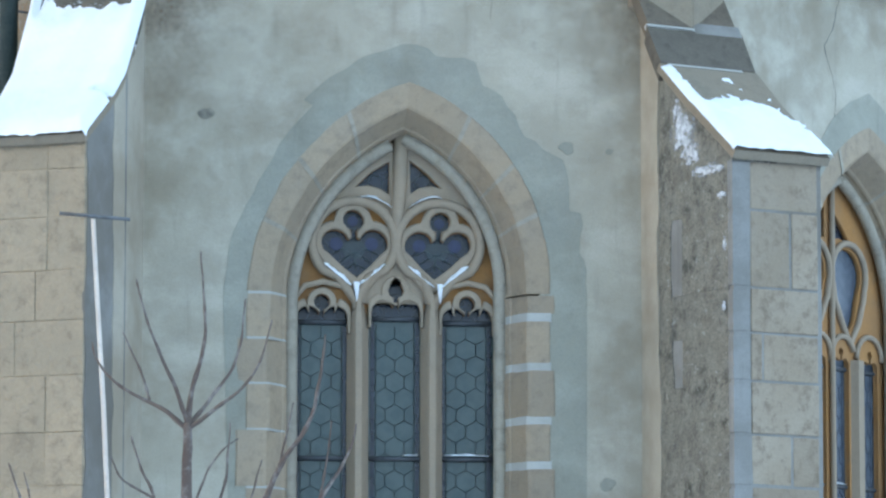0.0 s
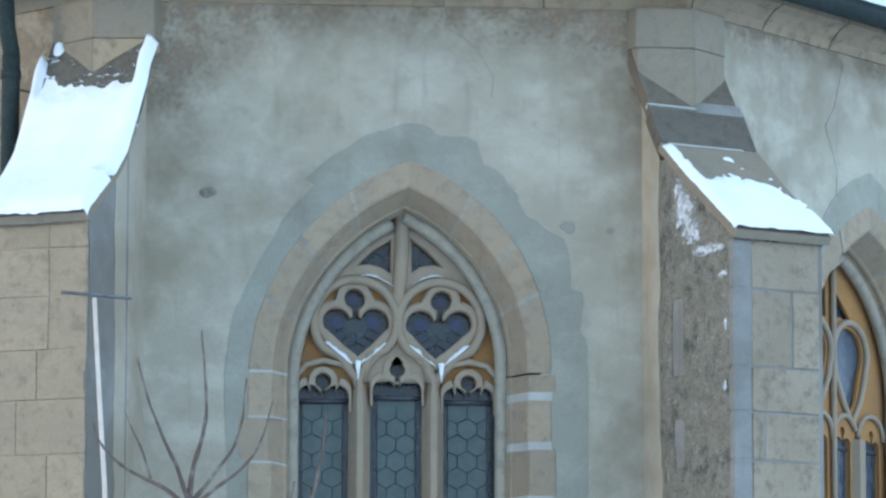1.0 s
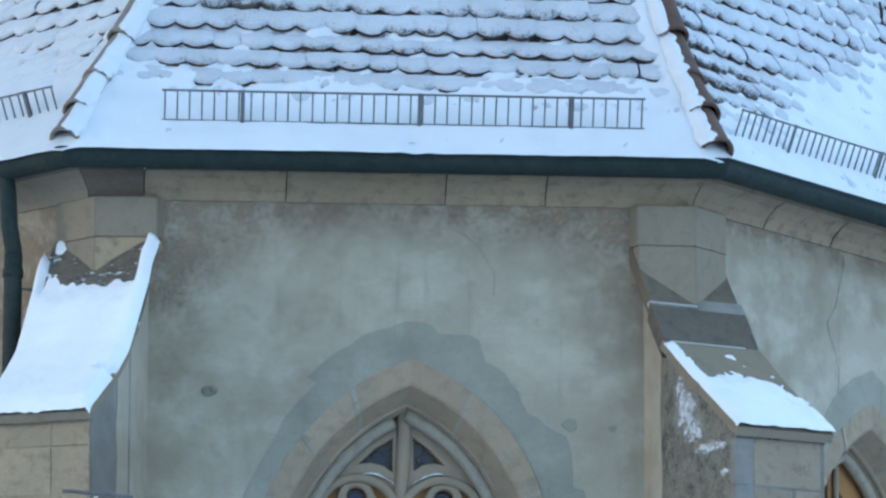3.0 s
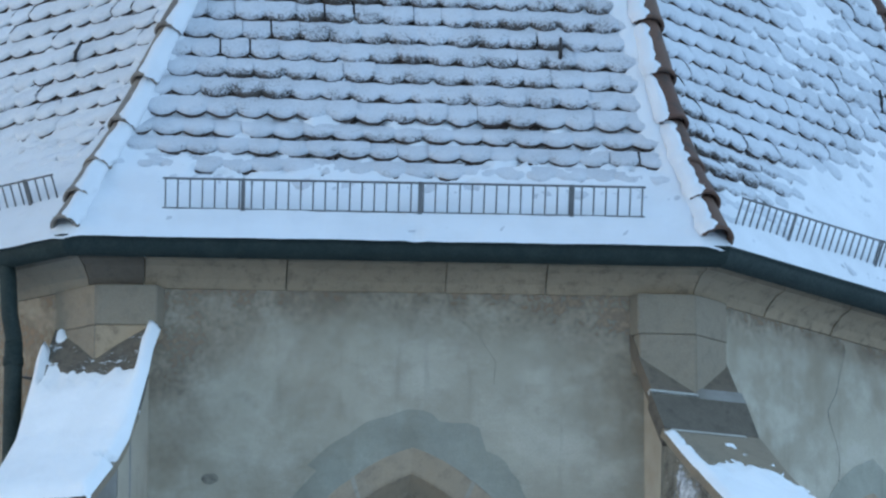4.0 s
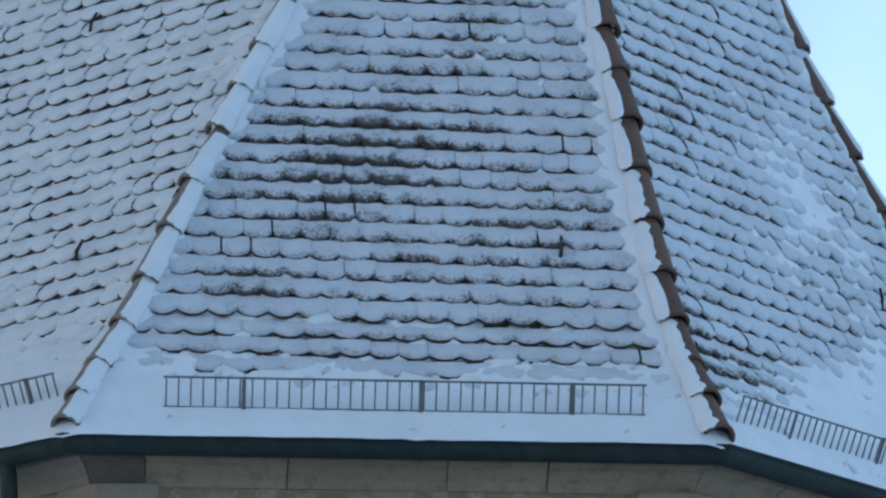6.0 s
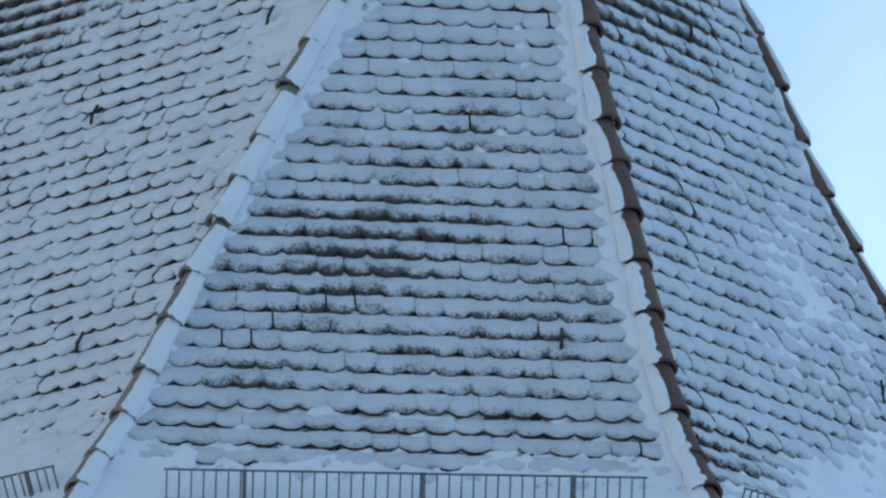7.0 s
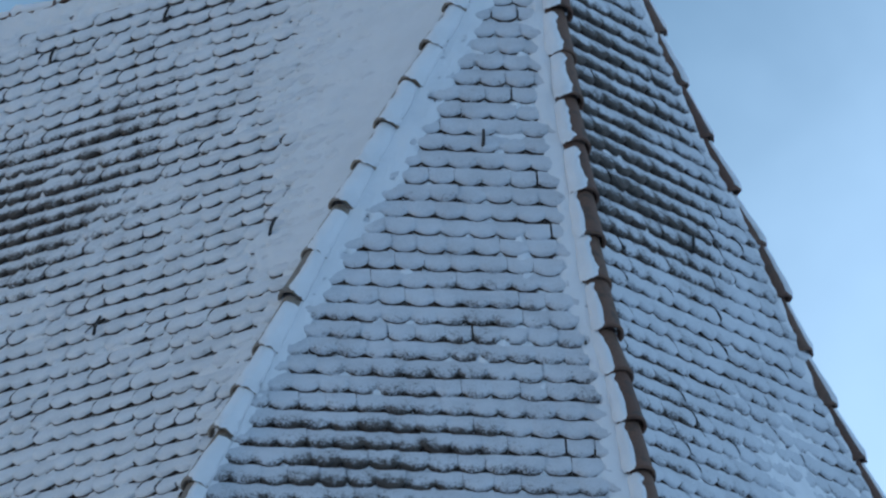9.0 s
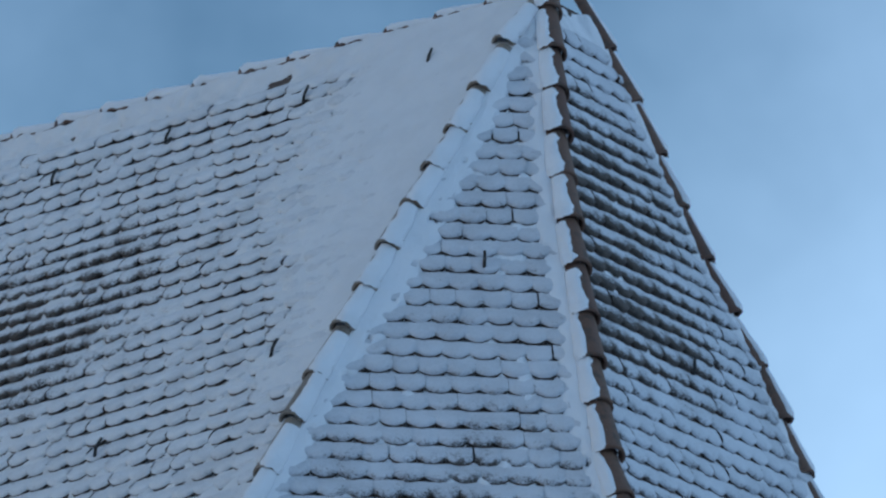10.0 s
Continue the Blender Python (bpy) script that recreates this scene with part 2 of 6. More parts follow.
M_WING = stone("dark brown wing slab", (0.15, 0.118, 0.088), (0.19, 0.15, 0.11), (0.09, 0.075, 0.06), 60, 0.5)
M_DARKSTONE = stone("soot-dark slab", (0.115, 0.098, 0.078), (0.16, 0.135, 0.105), (0.06, 0.053, 0.045), 60, 0.5)
M_TRACERY = stone("tracery stone", (0.38, 0.285, 0.20), (0.345, 0.27, 0.195), (0.25, 0.20, 0.15), 70, 0.35, 0.15, 0.25)
M_OCHRE = stone("ochre wash", (0.42, 0.205, 0.075), (0.36, 0.185, 0.08), (0.25, 0.17, 0.10), 50, 0.4, 0.1, 0.25)
M_SNOW = snow("packed snow")
M_SHEET = snow("settled snow", (0.74, 0.755, 0.78))
# same snow for the left slope, the sun's warmer cast put into its colour
M_SHEET_WARMLIT = snow("settled snow, warm light painted in", (0.69, 0.70, 0.715))
M_DUST = stain("dusted snow", (0.82, 0.84, 0.86), (0.70, 0.72, 0.74))
M_SNOW_BRIGHT = snow("fresh snow", (0.9, 0.9, 0.9))
M_TILE = clay("weathered clay tile", (0.07, 0.05, 0.042), (0.10, 0.066, 0.05), (0.05, 0.047, 0.042))
M_HIP_PALE = clay("lichened hip tile", (0.20, 0.165, 0.135), (0.26, 0.215, 0.175), (0.11, 0.085, 0.065))
M_HIP = clay("brown hip tile", (0.115, 0.058, 0.040), (0.15, 0.085, 0.058), (0.055, 0.045, 0.037))
M_GUTTER = metal("dark green gutter paint", (0.018, 0.029, 0.026), (0.028, 0.040, 0.035), 0.72, 0.0)
M_GUTTER.node_tree.nodes["Principled BSDF"].inputs["Specular IOR Level"].default_value = 0.3
M_IRON = metal("galvanised iron", (0.17, 0.17, 0.17), (0.11, 0.105, 0.10), 0.55, 0.5)
M_BAR = metal("grey iron bar", (0.06, 0.065, 0.07), (0.09, 0.095, 0.1), 0.6, 0.3)
M_HOOK = metal("rusted black iron", (0.03, 0.027, 0.026), (0.05, 0.038, 0.032), 0.7, 0.2)
M_LEAD = metal("lead came", (0.06, 0.085, 0.083), (0.052, 0.076, 0.075), 0.6, 0.3)
M_GLASS = glass("grey-green glass", (0.05, 0.085, 0.085), (0.075, 0.11, 0.105))
M_GLASS_BLUE = glass("blue glass", (0.012, 0.022, 0.075), (0.018, 0.032, 0.10))
M_GLASS_GREY = glass("blue-grey roundel glass", (0.075, 0.095, 0.12), (0.11, 0.13, 0.155))
M_GLASS_TEAL = glass("dim teal glass", (0.022, 0.036, 0.045), (0.032, 0.05, 0.056))
M_GLASS_DARK = glass("dark blue glass", (0.012, 0.02, 0.035), (0.02, 0.03, 0.048))
M_WOOD = stone("peeled wood", (0.74, 0.63, 0.53), (0.66, 0.54, 0.45), (0.42, 0.32, 0.25), 90, 0.4, 0.1, 0.3)
# dark bark; the pale third colour paints sunlit highlights in flecks
M_BARK = stone("twig bark with painted highlights", (0.12, 0.085, 0.07), (0.17, 0.125, 0.10), (0.6, 0.55, 0.5), 90, 0.4, 0.1, 0.3)
M_CRACK = stone("crack shadow", (0.12, 0.115, 0.10), (0.14, 0.13, 0.12), (0.08, 0.08, 0.07))


# ---- mesh helpers ----
def mesh_object(name, verts, faces, mat, parent=None, label="", smooth=False):
    me = bpy.data.meshes.new(name)
    me.from_pydata([tuple(v) for v in verts], [], faces)
    mats = mat if isinstance(mat, (list, tuple)) else [mat]
    for x in mats:
        me.materials.append(x)
    if smooth:
        me.polygons.foreach_set("use_smooth", [True] * len(me.polygons))
    me.update()
    ob = new(name, me)
    if parent:
        ob.parent = parent
    if label:
        ob["label"] = label
    return ob


def part(name, bm, mat, parent=None, label="", smooth=False):
    me = bpy.data.meshes.new(name)
    bmesh.ops.recalc_face_normals(bm, faces=bm.faces)
    bm.to_mesh(me)
    bm.free()
    me.materials.append(mat)
    if smooth:
        me.polygons.foreach_set("use_smooth", [True] * len(me.polygons))
    ob = new(name, me)
    if parent:
        ob.parent = parent
    if label:
        ob["label"] = label
    return ob


def empty(name, label, category, m=None, group="", kind=""):
    ob = tagged(new(name), label, category, group, kind)
    ob.empty_display_size = 0.1
    if m is not None:
        ob.matrix_world = m
    return ob


def box_bm(bm, lo, hi, bevel=0.0, m=None):
    r = bmesh.ops.create_cube(bm, size=1.0)
    c = [(a + b) / 2 for a, b in zip(lo, hi)]
    s = [b - a for a, b in zip(lo, hi)]
    bmesh.ops.scale(bm, vec=s, verts=r["verts"])
    bmesh.ops.translate(bm, vec=c, verts=r["verts"])
    if bevel:
        es = list({e for v in r["verts"] for e in v.link_edges})
        g = bmesh.ops.bevel(bm, geom=es, offset=bevel, segments=2, affect="EDGES", profile=0.6)
        vs = list({v for f in g["faces"] for v in f.verts} | {v for v in r["verts"] if v.is_valid})
    else:
        vs = r["verts"]
    if m is not None:
        bmesh.ops.transform(bm, matrix=m, verts=vs)
    return vs


def tube(name, path, radii, mat, parent=None, label="", sides=8, closed=False):
    """A round bar along a path, with a radius for each point."""
    pts = [Vector(p) for p in path]
    n = len(pts)
    verts, faces = [], []
    ref = None
    for i, p in enumerate(pts):
        a, c = pts[(i - 1) % n if closed else max(i - 1, 0)], pts[(i + 1) % n if closed else min(i + 1, n - 1)]
        t = (c - a).normalized()
        if ref is None:
            ref = Vector((0, 1, 0)) if abs(t.y) < 0.9 else Vector((1, 0, 0))
        x = (ref - t * ref.dot(t)).normalized()
        ref = x
        y = t.cross(x)
        r = radii[i] if isinstance(radii, (list, tuple)) else radii
        for k in range(sides):
            g = 2 * math.pi * k / sides
            verts.append(p + x * (r * math.cos(g)) + y * (r * math.sin(g)))
    for i in range(n if closed else n - 1):
        j = (i + 1) % n
        for k in range(sides):
            k2 = (k + 1) % sides
            faces.append((i * sides + k, i * sides + k2, j * sides + k2, j * sides + k))
    if not closed:
        faces += [tuple(range(sides))[::-1], tuple((n - 1) * sides + k for k in range(sides))]
    return mesh_object(name, verts, faces, mat, parent, label, True)


def plate(name, outlines, y0, y1, mat, parent=None, label="", bevel=0.006, m=None):
    """A flat slab in the xz plane between y0 (front) and y1, from closed outlines; inner ones are holes."""
    cu = bpy.data.curves.new(name, "CURVE")
    cu.dimensions, cu.fill_mode = "2D", "BOTH"
    cu.extrude, cu.bevel_depth, cu.bevel_resolution = (y1 - y0) / 2 - bevel, bevel, 1
    cu.offset = -bevel
    for o in outlines:
        s = cu.splines.new("POLY")
        s.points.add(len(o) - 1)
        for q, (x, z) in zip(s.points, o):
            q.co = (x, z, 0, 1)
        s.use_cyclic_u = True
    tmp = new("tmp", cu)
    me = bpy.data.meshes.new_from_object(tmp.evaluated_get(bpy.context.evaluated_depsgraph_get()))
    bpy.data.objects.remove(tmp)
    bpy.data.curves.remove(cu)
    me.transform(Matrix(((1, 0, 0, 0), (0, 0, -1, (y0 + y1) / 2), (0, 1, 0, 0), (0, 0, 0, 1))))
    if m is not None:
        me.transform(m)
    me.name = name
    me.materials.clear()
    me.materials.append(mat)
    ob = new(name, me)
    if parent:
        ob.parent = parent
    if label:
        ob["label"] = label
    return ob


def wob(x, y, z, k=1.0):
    return noise.noise(Vector((x * k, y * k, z * k)))


def fbm(x, y, z, k=1.0, octaves=4):
    return noise.fractal(Vector((x * k, y * k, z * k)), 0.6, 2.0, octaves)


# ---- plan of the apse, in metres ----
EAVE = 7.79                         # the gutter's height
HALF = 2.0                          # half the front wall
TURN_L, TURN_R = radians(-47.9), radians(47.8)
RIDGE_TURN = radians(-40.1)
DL = Vector((-math.cos(TURN_L), -math.sin(TURN_L), 0))      # along the left wall, away from the corner
DR = Vector((math.cos(TURN_R), math.sin(TURN_R), 0))        # along the right wall
APEX = Vector((1.50, 3.8, 15.80))
# the roof's section: a flatter foot, then one steep slope
SECT_Z, SECT_Y = (EAVE - 0.10, EAVE + 0.85, APEX.z), (-0.478, 0.30, APEX.y)
# how far the two front hips lie to the side at some heights
HIP_Z = (7.84, 8.42, 9.08, 9.85, 10.69, 11.50, 12.31, 13.54, 14.28, 15.20, 15.80)
HIP_L = (-2.17, -1.91, -1.62, -1.32, -0.95, -0.616, -0.25, 0.32, 0.68, 1.09, 1.40)
HIP_R = (2.11, 1.99, 1.865, 1.77, 1.69, 1.575, 1.535, 1.455, 1.44, 1.44, 1.44)
# length of the right slope along its rows, up to the far hip
FAR_Z = (7.8, 10.4, 11.35, 11.82, 12.8, 13.7, 14.64, 15.17, 15.6, 15.85)
FAR_D = (4.4, 3.42, 3.0, 2.79, 2.40, 1.86, 1.37, 1.05, 0.72, 0.55)


def depth_at(z):
    return float(np.interp(z, SECT_Z, SECT_Y))


def hip_left(z):
    return Vector((float(np.interp(z, HIP_Z, HIP_L)), depth_at(z), z))


def hip_right(z):
    return Vector((float(np.interp(z, HIP_Z, HIP_R)), depth_at(z), z))


def left_dir(z):
    k = min(max((z - EAVE) / (APEX.z - EAVE), 0), 1)
    a = TURN_L + (RIDGE_TURN - TURN_L) * k
    return Vector((-math.cos(a), -math.sin(a), 0))


def far_len(z):
    return float(np.interp(z, FAR_Z, FAR_D))


def on_front(z, d):                 # d from the left hip, to the right
    return hip_left(z) + Vector((d, 0, 0))


def on_left(z, d):                  # d from the left hip, away along the left slope
    return hip_left(z) + left_dir(z) * d


def on_right(z, d):
    return hip_right(z) + DR * d


def front_len(z):
    return hip_right(z).x - hip_left(z).x


# heights of the tile rows, counted from the kink of the slope
ROW_Z = [8.593 + 0.15556 * k + 0.000111 * k * k for k in range(-5, 44)]
ROWS = len(ROW_Z) - 1
STEP = 0.176                        # the exposed length of a tile


def slope_frame(place, z, d, sign):
    """The turn of a tile lying on a slope: x along the row, y up the slope, z out of the roof."""
    p = place(z, d)
    x = (place(z, d + 0.1) - p).normalized() * sign
    up = place(z + 0.05, d) - place(z - 0.05, d)
    up = (up - x * up.dot(x)).normalized()
    n = x.cross(up)
    return p, x, up, n


# ---- ground ----
def ground():
    n, size = 60, 400.0
    vs, fs = [], []
    for j in range(n + 1):
        for i in range(n + 1):
            x = (i / n * 2 - 1) ** 3 * size
            y = (j / n * 2 - 1) ** 3 * size
            r = math.hypot(x, y - 3)
            vs.append((x, y, -0.02 + 0.05 * fbm(x, y, 0, 0.3) + max(0, r - 40) * 0.01 * fbm(x, y, 3, 0.02)))
    for j in range(n):
        for i in range(n):
            a = j * (n + 1) + i
            fs.append((a, a + 1, a + n + 2, a + n + 1))
    tagged(mesh_object("ground", vs, fs, M_SNOW, None, "", True), "snow-covered churchyard ground round the apse", "ground", kind="structure")


ground()


# ---- walls ----
def arch(a, h, z0, zb, lean=0.0, n=14, cx=0.0):
    """Outline of a pointed opening: up the left jamb, over, down the right one."""
    r = (a * a + h * h) / (2 * a)
    top = math.asin(min(h / r, 1))
    left = [(-(r * math.cos(top * i / n) - (r - a)), z0 + r * math.sin(top * i / n)) for i in range(n + 1)]
    pts = [(-a, zb)] + left + [(-x, z) for x, z in reversed(left[:-1])] + [(a, zb)]
    return [(cx + x + lean * max(0, (z - z0) / h), z) for x, z in pts]


WIN_Z = 4.945                       # where the lights of the windows end and the tracery begins
SPRING = WIN_Z + 0.13
FOOT = 1.9                          # the sills
WALL_TOP = 7.74


def wall_frame(corner, along):
    """A pose with x along a wall, y into the building."""
    x = Vector(along).normalized()
    y = Vector((0, 0, 1)).cross(x)
    return Matrix(((x.x, y.x, 0, corner[0]), (x.y, y.y, 0, corner[1]), (0, 0, 1, 0), (0, 0, 0, 1)))


FRONT = wall_frame((0, 0), (1, 0, 0))
RIGHT = wall_frame((HALF, 0), DR)
LEFT = wall_frame((-HALF, 0), -DL)
THICK = 0.75


def rect(x0, x1, z0, z1):
    return [(x0, z0), (x1, z0), (x1, z1), (x0, z1)]


def wall(name, m, x0, x1, holes, label):
    ob = plate(name, [rect(x0, x1, -0.3, WALL_TOP)] + holes, 0, THICK, M_PLASTER, None, label, 0.002, m)
    return tagged(ob, label, "wall", kind="structure")


hole = arch(0.93, 1.32, SPRING, FOOT, 0.06)
wall_front = wall("wall_front", FRONT, -HALF, HALF, [[(x + 0.07, z) for x, z in hole]], "grey-green limewashed plaster wall with worn patches")
WIN2 = 2.18
wall_right = wall("wall_right", RIGHT, 0.0, 4.05, [[(x + WIN2, z) for x, z in hole]], "pale limewashed plaster wall with a long crack")
wall_left = wall("wall_left", LEFT, -13.0, 0.0, [], "limewashed plaster wall of the choir")
end_r = Vector((HALF, 0, 0)) + DR * 4.05
D3 = Vector((math.cos(2 * TURN_R), math.sin(2 * TURN_R), 0))
wall("wall_far", wall_frame(end_r, D3), 0, 12.0, [], "plaster wall of the choir's far side")
back = Vector((-HALF, 0, 0)) + DL * 13
fin = end_r + D3 * 12
wall("wall_back", wall_frame(fin, back - fin), 0, (back - fin).length, [], "plain plaster wall closing the choir")


# ---- roof boarding under the tiles ----
def boarding():
    roof = empty("roof", "steep polygonal church roof of plain tiles under snow", "roof", kind="structure")
    zs = [EAVE + 0.02, EAVE + 0.3, EAVE + 0.6, EAVE + 0.85] + [float(z) for z in np.linspace(EAVE + 1.3, APEX.z, 18)]
    for name, fn, ends in (("front_boarding", on_front, lambda z: (0, front_len(z))),
                           ("left_boarding", on_left, lambda z: (13.0, 0)),
                           ("right_boarding", on_right, lambda z: (0, far_len(z)))):
        vs, fs = [], []
        for z in zs:
            a, b = ends(z)
            for i in range(9):
                p, x, up, n = slope_frame(fn, z, a + (b - a) * i / 8, 1 if fn is not on_left else -1)
                vs.append(p - n * 0.015)
        for j in range(len(zs) - 1):
            for i in range(8):
                k = j * 9 + i
                fs.append((k, k + 1, k + 10, k + 9))
        mesh_object(name, vs, fs, M_TILE, roof)
    # the slopes on the side that is turned away
    ends = []
    for z in zs:
        p = on_right(z, far_len(z) - 0.02)
        k = (z - zs[0]) / (zs[-1] - zs[0])
        ends.append((p - Vector((0.03, 0, 0.02)), on_right(zs[0], far_len(zs[0])) + D3 * 12 * (1 - k) + (APEX + left_dir(APEX.z) * 13 - on_right(zs[0], far_len(zs[0]))) * k))
    vs = [Vector((*q.xy, z)) for (p, q), z in zip(ends, zs)]
    vs = [p for p, q in ends] + vs
    n = len(zs)
    mesh_object("rear_boarding", vs, [(i, i + n, i + n + 1, i + 1) for i in range(n - 1)], M_TILE, roof)
    return roof


roof = boarding()


# ---- roof tiles ----
TILE_W = 0.205


def tile_variant(k):
    """A beaver-tail tile with a round lower end and the snow that lies on it. Returns vertices, faces, slots and lip values."""
    rnd = random.Random(40 + k)
    hw, sag, long_ = TILE_W / 2 - 0.002, 0.052, STEP + 0.05
    vs, fs, slot, lip = [], [], [], []
    nx = 6
    low = lambda x: sag * abs(x / hw) ** 2.2
    tilt = lambda y: 0.033 - 0.029 * y / long_
    for lay in (0, 1):
        for i in range(nx + 1):
            x = -hw + 2 * hw * i / nx
            vs.append((x, low(x), tilt(low(x)) - 0.020 * lay))
            lip.append(1.0)
    for i in range(nx + 1):
        x = -hw + 2 * hw * i / nx
        vs.append((x, long_, tilt(long_)))
        lip.append(0.0)
    n1 = nx + 1
    for i in range(nx):
        fs.append((i, i + 1, 2 * n1 + i + 1, 2 * n1 + i))
        fs.append((n1 + i, n1 + i + 1, i + 1, i))
        slot += [0, 0]
    fs += [(n1, 0, 2 * n1), (nx, n1 + nx, 2 * n1 + nx)]
    slot += [0, 0]
    # snow cushion
    base = len(vs)
    gx, gy = 7, 5
    thick = rnd.uniform(0.026, 0.042)
    side = hw + (-0.006 if k % 5 == 4 else 0.007)
    cut = rnd.uniform(0.003, 0.011)
    ph = rnd.uniform(0, 20)
    top = STEP + 0.012
    for j in range(gy + 1):
        v = (0.0, 0.05, 0.16, 0.4, 0.75, 1.0)[j]
        for i in range(gx + 1):
            x = -side + 2 * side * i / gx
            y0 = low(min(abs(x), hw)) + cut + 0.006 * wob(x * 40, ph, 0) - (0.004 if j else 0)
            y = y0 + (top - y0) * v
            edge = (0.0, 0.55, 0.88, 1.0, 0.85, 0.55)[j]
            rim = 0.86 + 0.14 * (1 - abs(x / side) ** 4)
            t = thick * edge * rim * (1 + 0.35 * wob(x * 25 + ph, y * 25, ph))
            vs.append((x, y, tilt(y) + 0.001 + t))
            # painted dark grows towards the cushion's shaded lower end
            lip.append((1.0, 0.92, 0.66, 0.34, 0.08, 0.0)[j])
    for j in range(gy):
        for i in range(gx):
            a = base + j * (gx + 1) + i
            fs.append((a, a + 1, a + gx + 2, a + gx + 1))
            slot.append(1)
    return np.array(vs), fs, slot, lip


VARIANTS = [tile_variant(k) for k in range(10)]


def tile_mesh(name, vs, fs, slot, lip, snow_mat):
    me = bpy.data.meshes.new(name)
    me.from_pydata([tuple(v) for v in vs], [], fs)
    me.materials.append(M_TILE)
    me.materials.append(snow_mat)
    me.polygons.foreach_set("material_index", slot)
    me.polygons.foreach_set("use_smooth", [s == 1 for s in slot])
    at = me.attributes.new("lip", "FLOAT", "POINT")
    at.data.foreach_set("value", lip)
    me.update()
    return me


def lay_tiles(slope, fn, length, sign, snow_mat, singles, label, sag=0.0):
    """Rows of tiles on one slope. singles: heights between which each tile is an object of its own.
    sag: how far the rows sink for each metre along them."""
    rnd = random.Random(sum(ord(c) for c in slope))
    holder = mesh_object(slope, [on_front(EAVE, 0)] * 3, [], M_TILE, roof)
    shared = [tile_mesh("roof_tile", *v, snow_mat) for v in VARIANTS]
    V, F, S, L, base, count = [], [], [], [], 0, 0
    for j in range(ROWS):
        z = ROW_Z[j]
        lo, hi = length(z)
        off = (TILE_W / 2 if j % 2 else 0.0) + rnd.uniform(-0.012, 0.012)
        k = int(math.ceil((lo - off) / TILE_W))
        while off + k * TILE_W < hi:
            d = off + k * TILE_W
            k += 1
            p, x, up, n = slope_frame(fn, z - sag * (d - 0.5 * (lo + hi)), d, sign)
            spin = rnd.gauss(0, 0.012)
            p = p + up * rnd.gauss(0, 0.004) + n * abs(rnd.gauss(0, 0.003))
            x2 = (x * math.cos(spin) + up * math.sin(spin))
            y2 = n.cross(x2)
            q = rnd.randrange(len(VARIANTS))
            if singles[0] <= z <= singles[1] and singles[2] <= d <= singles[3] and count < 300:
                count += 1
                ob = new("roof_tile", shared[q])
                ob.parent = holder
                ob.matrix_basis = Matrix(((x2.x, y2.x, n.x, p.x), (x2.y, y2.y, n.y, p.y), (x2.z, y2.z, n.z, p.z), (0, 0, 0, 1)))
                continue
            vs, fs, slot, lip = VARIANTS[q]
            V.append(vs @ np.array([x2, y2, n]) + np.array(p))
            F += [tuple(i + base for i in f) for f in fs]
            S += slot
            L += lip
            base += len(vs)
    me = tile_mesh("tile_field", np.concatenate(V), F, S, L, snow_mat)
    ob = new("tile_field", me)
    ob.parent = holder
    tagged(ob, label, kind="stuff")
    return holder


# base tones differ by slope to paint in sunward and shaded sides
M_THIN_FRONT = thin_snow("thin snow, scuffed in the middle", [(-0.1, 1.0, 10.15, 1.1, 0.95), (-0.35, 0.9, 9.85, 0.8, 0.9), (-0.9, 0.55, 9.05, 0.4, 0.8), (0.35, 0.75, 9.55, 0.8, 0.55), (0.6, 1.5, 11.0, 1.1, 0.5), (0.9, 0.7, 9.4, 1.1, 0.6), (0.1, 0.6, 9.1, 1.0, 0.5)], 0.36, 0.86, 0.26, (0.60, 0.615, 0.65))
M_THIN_LEFT = thin_snow("thin snow, scuffed in a broad patch", [(-2.7, 5.2, 13.2, 1.6, 1.15), (-2.2, 4.9, 13.9, 1.0, 0.9), (-3.1, 5.2, 12.6, 1.2, 1.3), (-3.6, 5.4, 11.6, 1.2, 0.8)], 0.46, 0.98, 0.28, (0.69, 0.70, 0.72))
M_THIN_RIGHT = thin_snow("thin snow with bare and shaded lips", [(1.75, 2.6, 12.9, 1.3, 1.5), (1.7, 3.0, 14.0, 1.3, 1.35), (2.1, 0.3, 8.7, 0.8, 0.6), (1.9, 1.6, 10.8, 1.0, 0.35)], 0.40, 0.86, 0.42, (0.60, 0.625, 0.665))
lay_tiles("front_tiles", on_front, lambda z: (0.03, front_len(z) - 0.02), 1, M_THIN_FRONT, (8.6, 12.2, 0.1, 4), "plain beaver-tail tiles under thin snow", 0.018)
lay_tiles("left_tiles", on_left, lambda z: (0.03, 8.5), -1, M_THIN_LEFT, (9.2, 12.2, 0.3, 2.4), "plain beaver-tail tiles under thin snow")
lay_tiles("right_tiles", on_right, lambda z: (0.03, far_len(z) - 0.03), 1, M_THIN_RIGHT, (9.0, 13.8, 0.05, 3), "plain beaver-tail tiles with dark lips under snow")


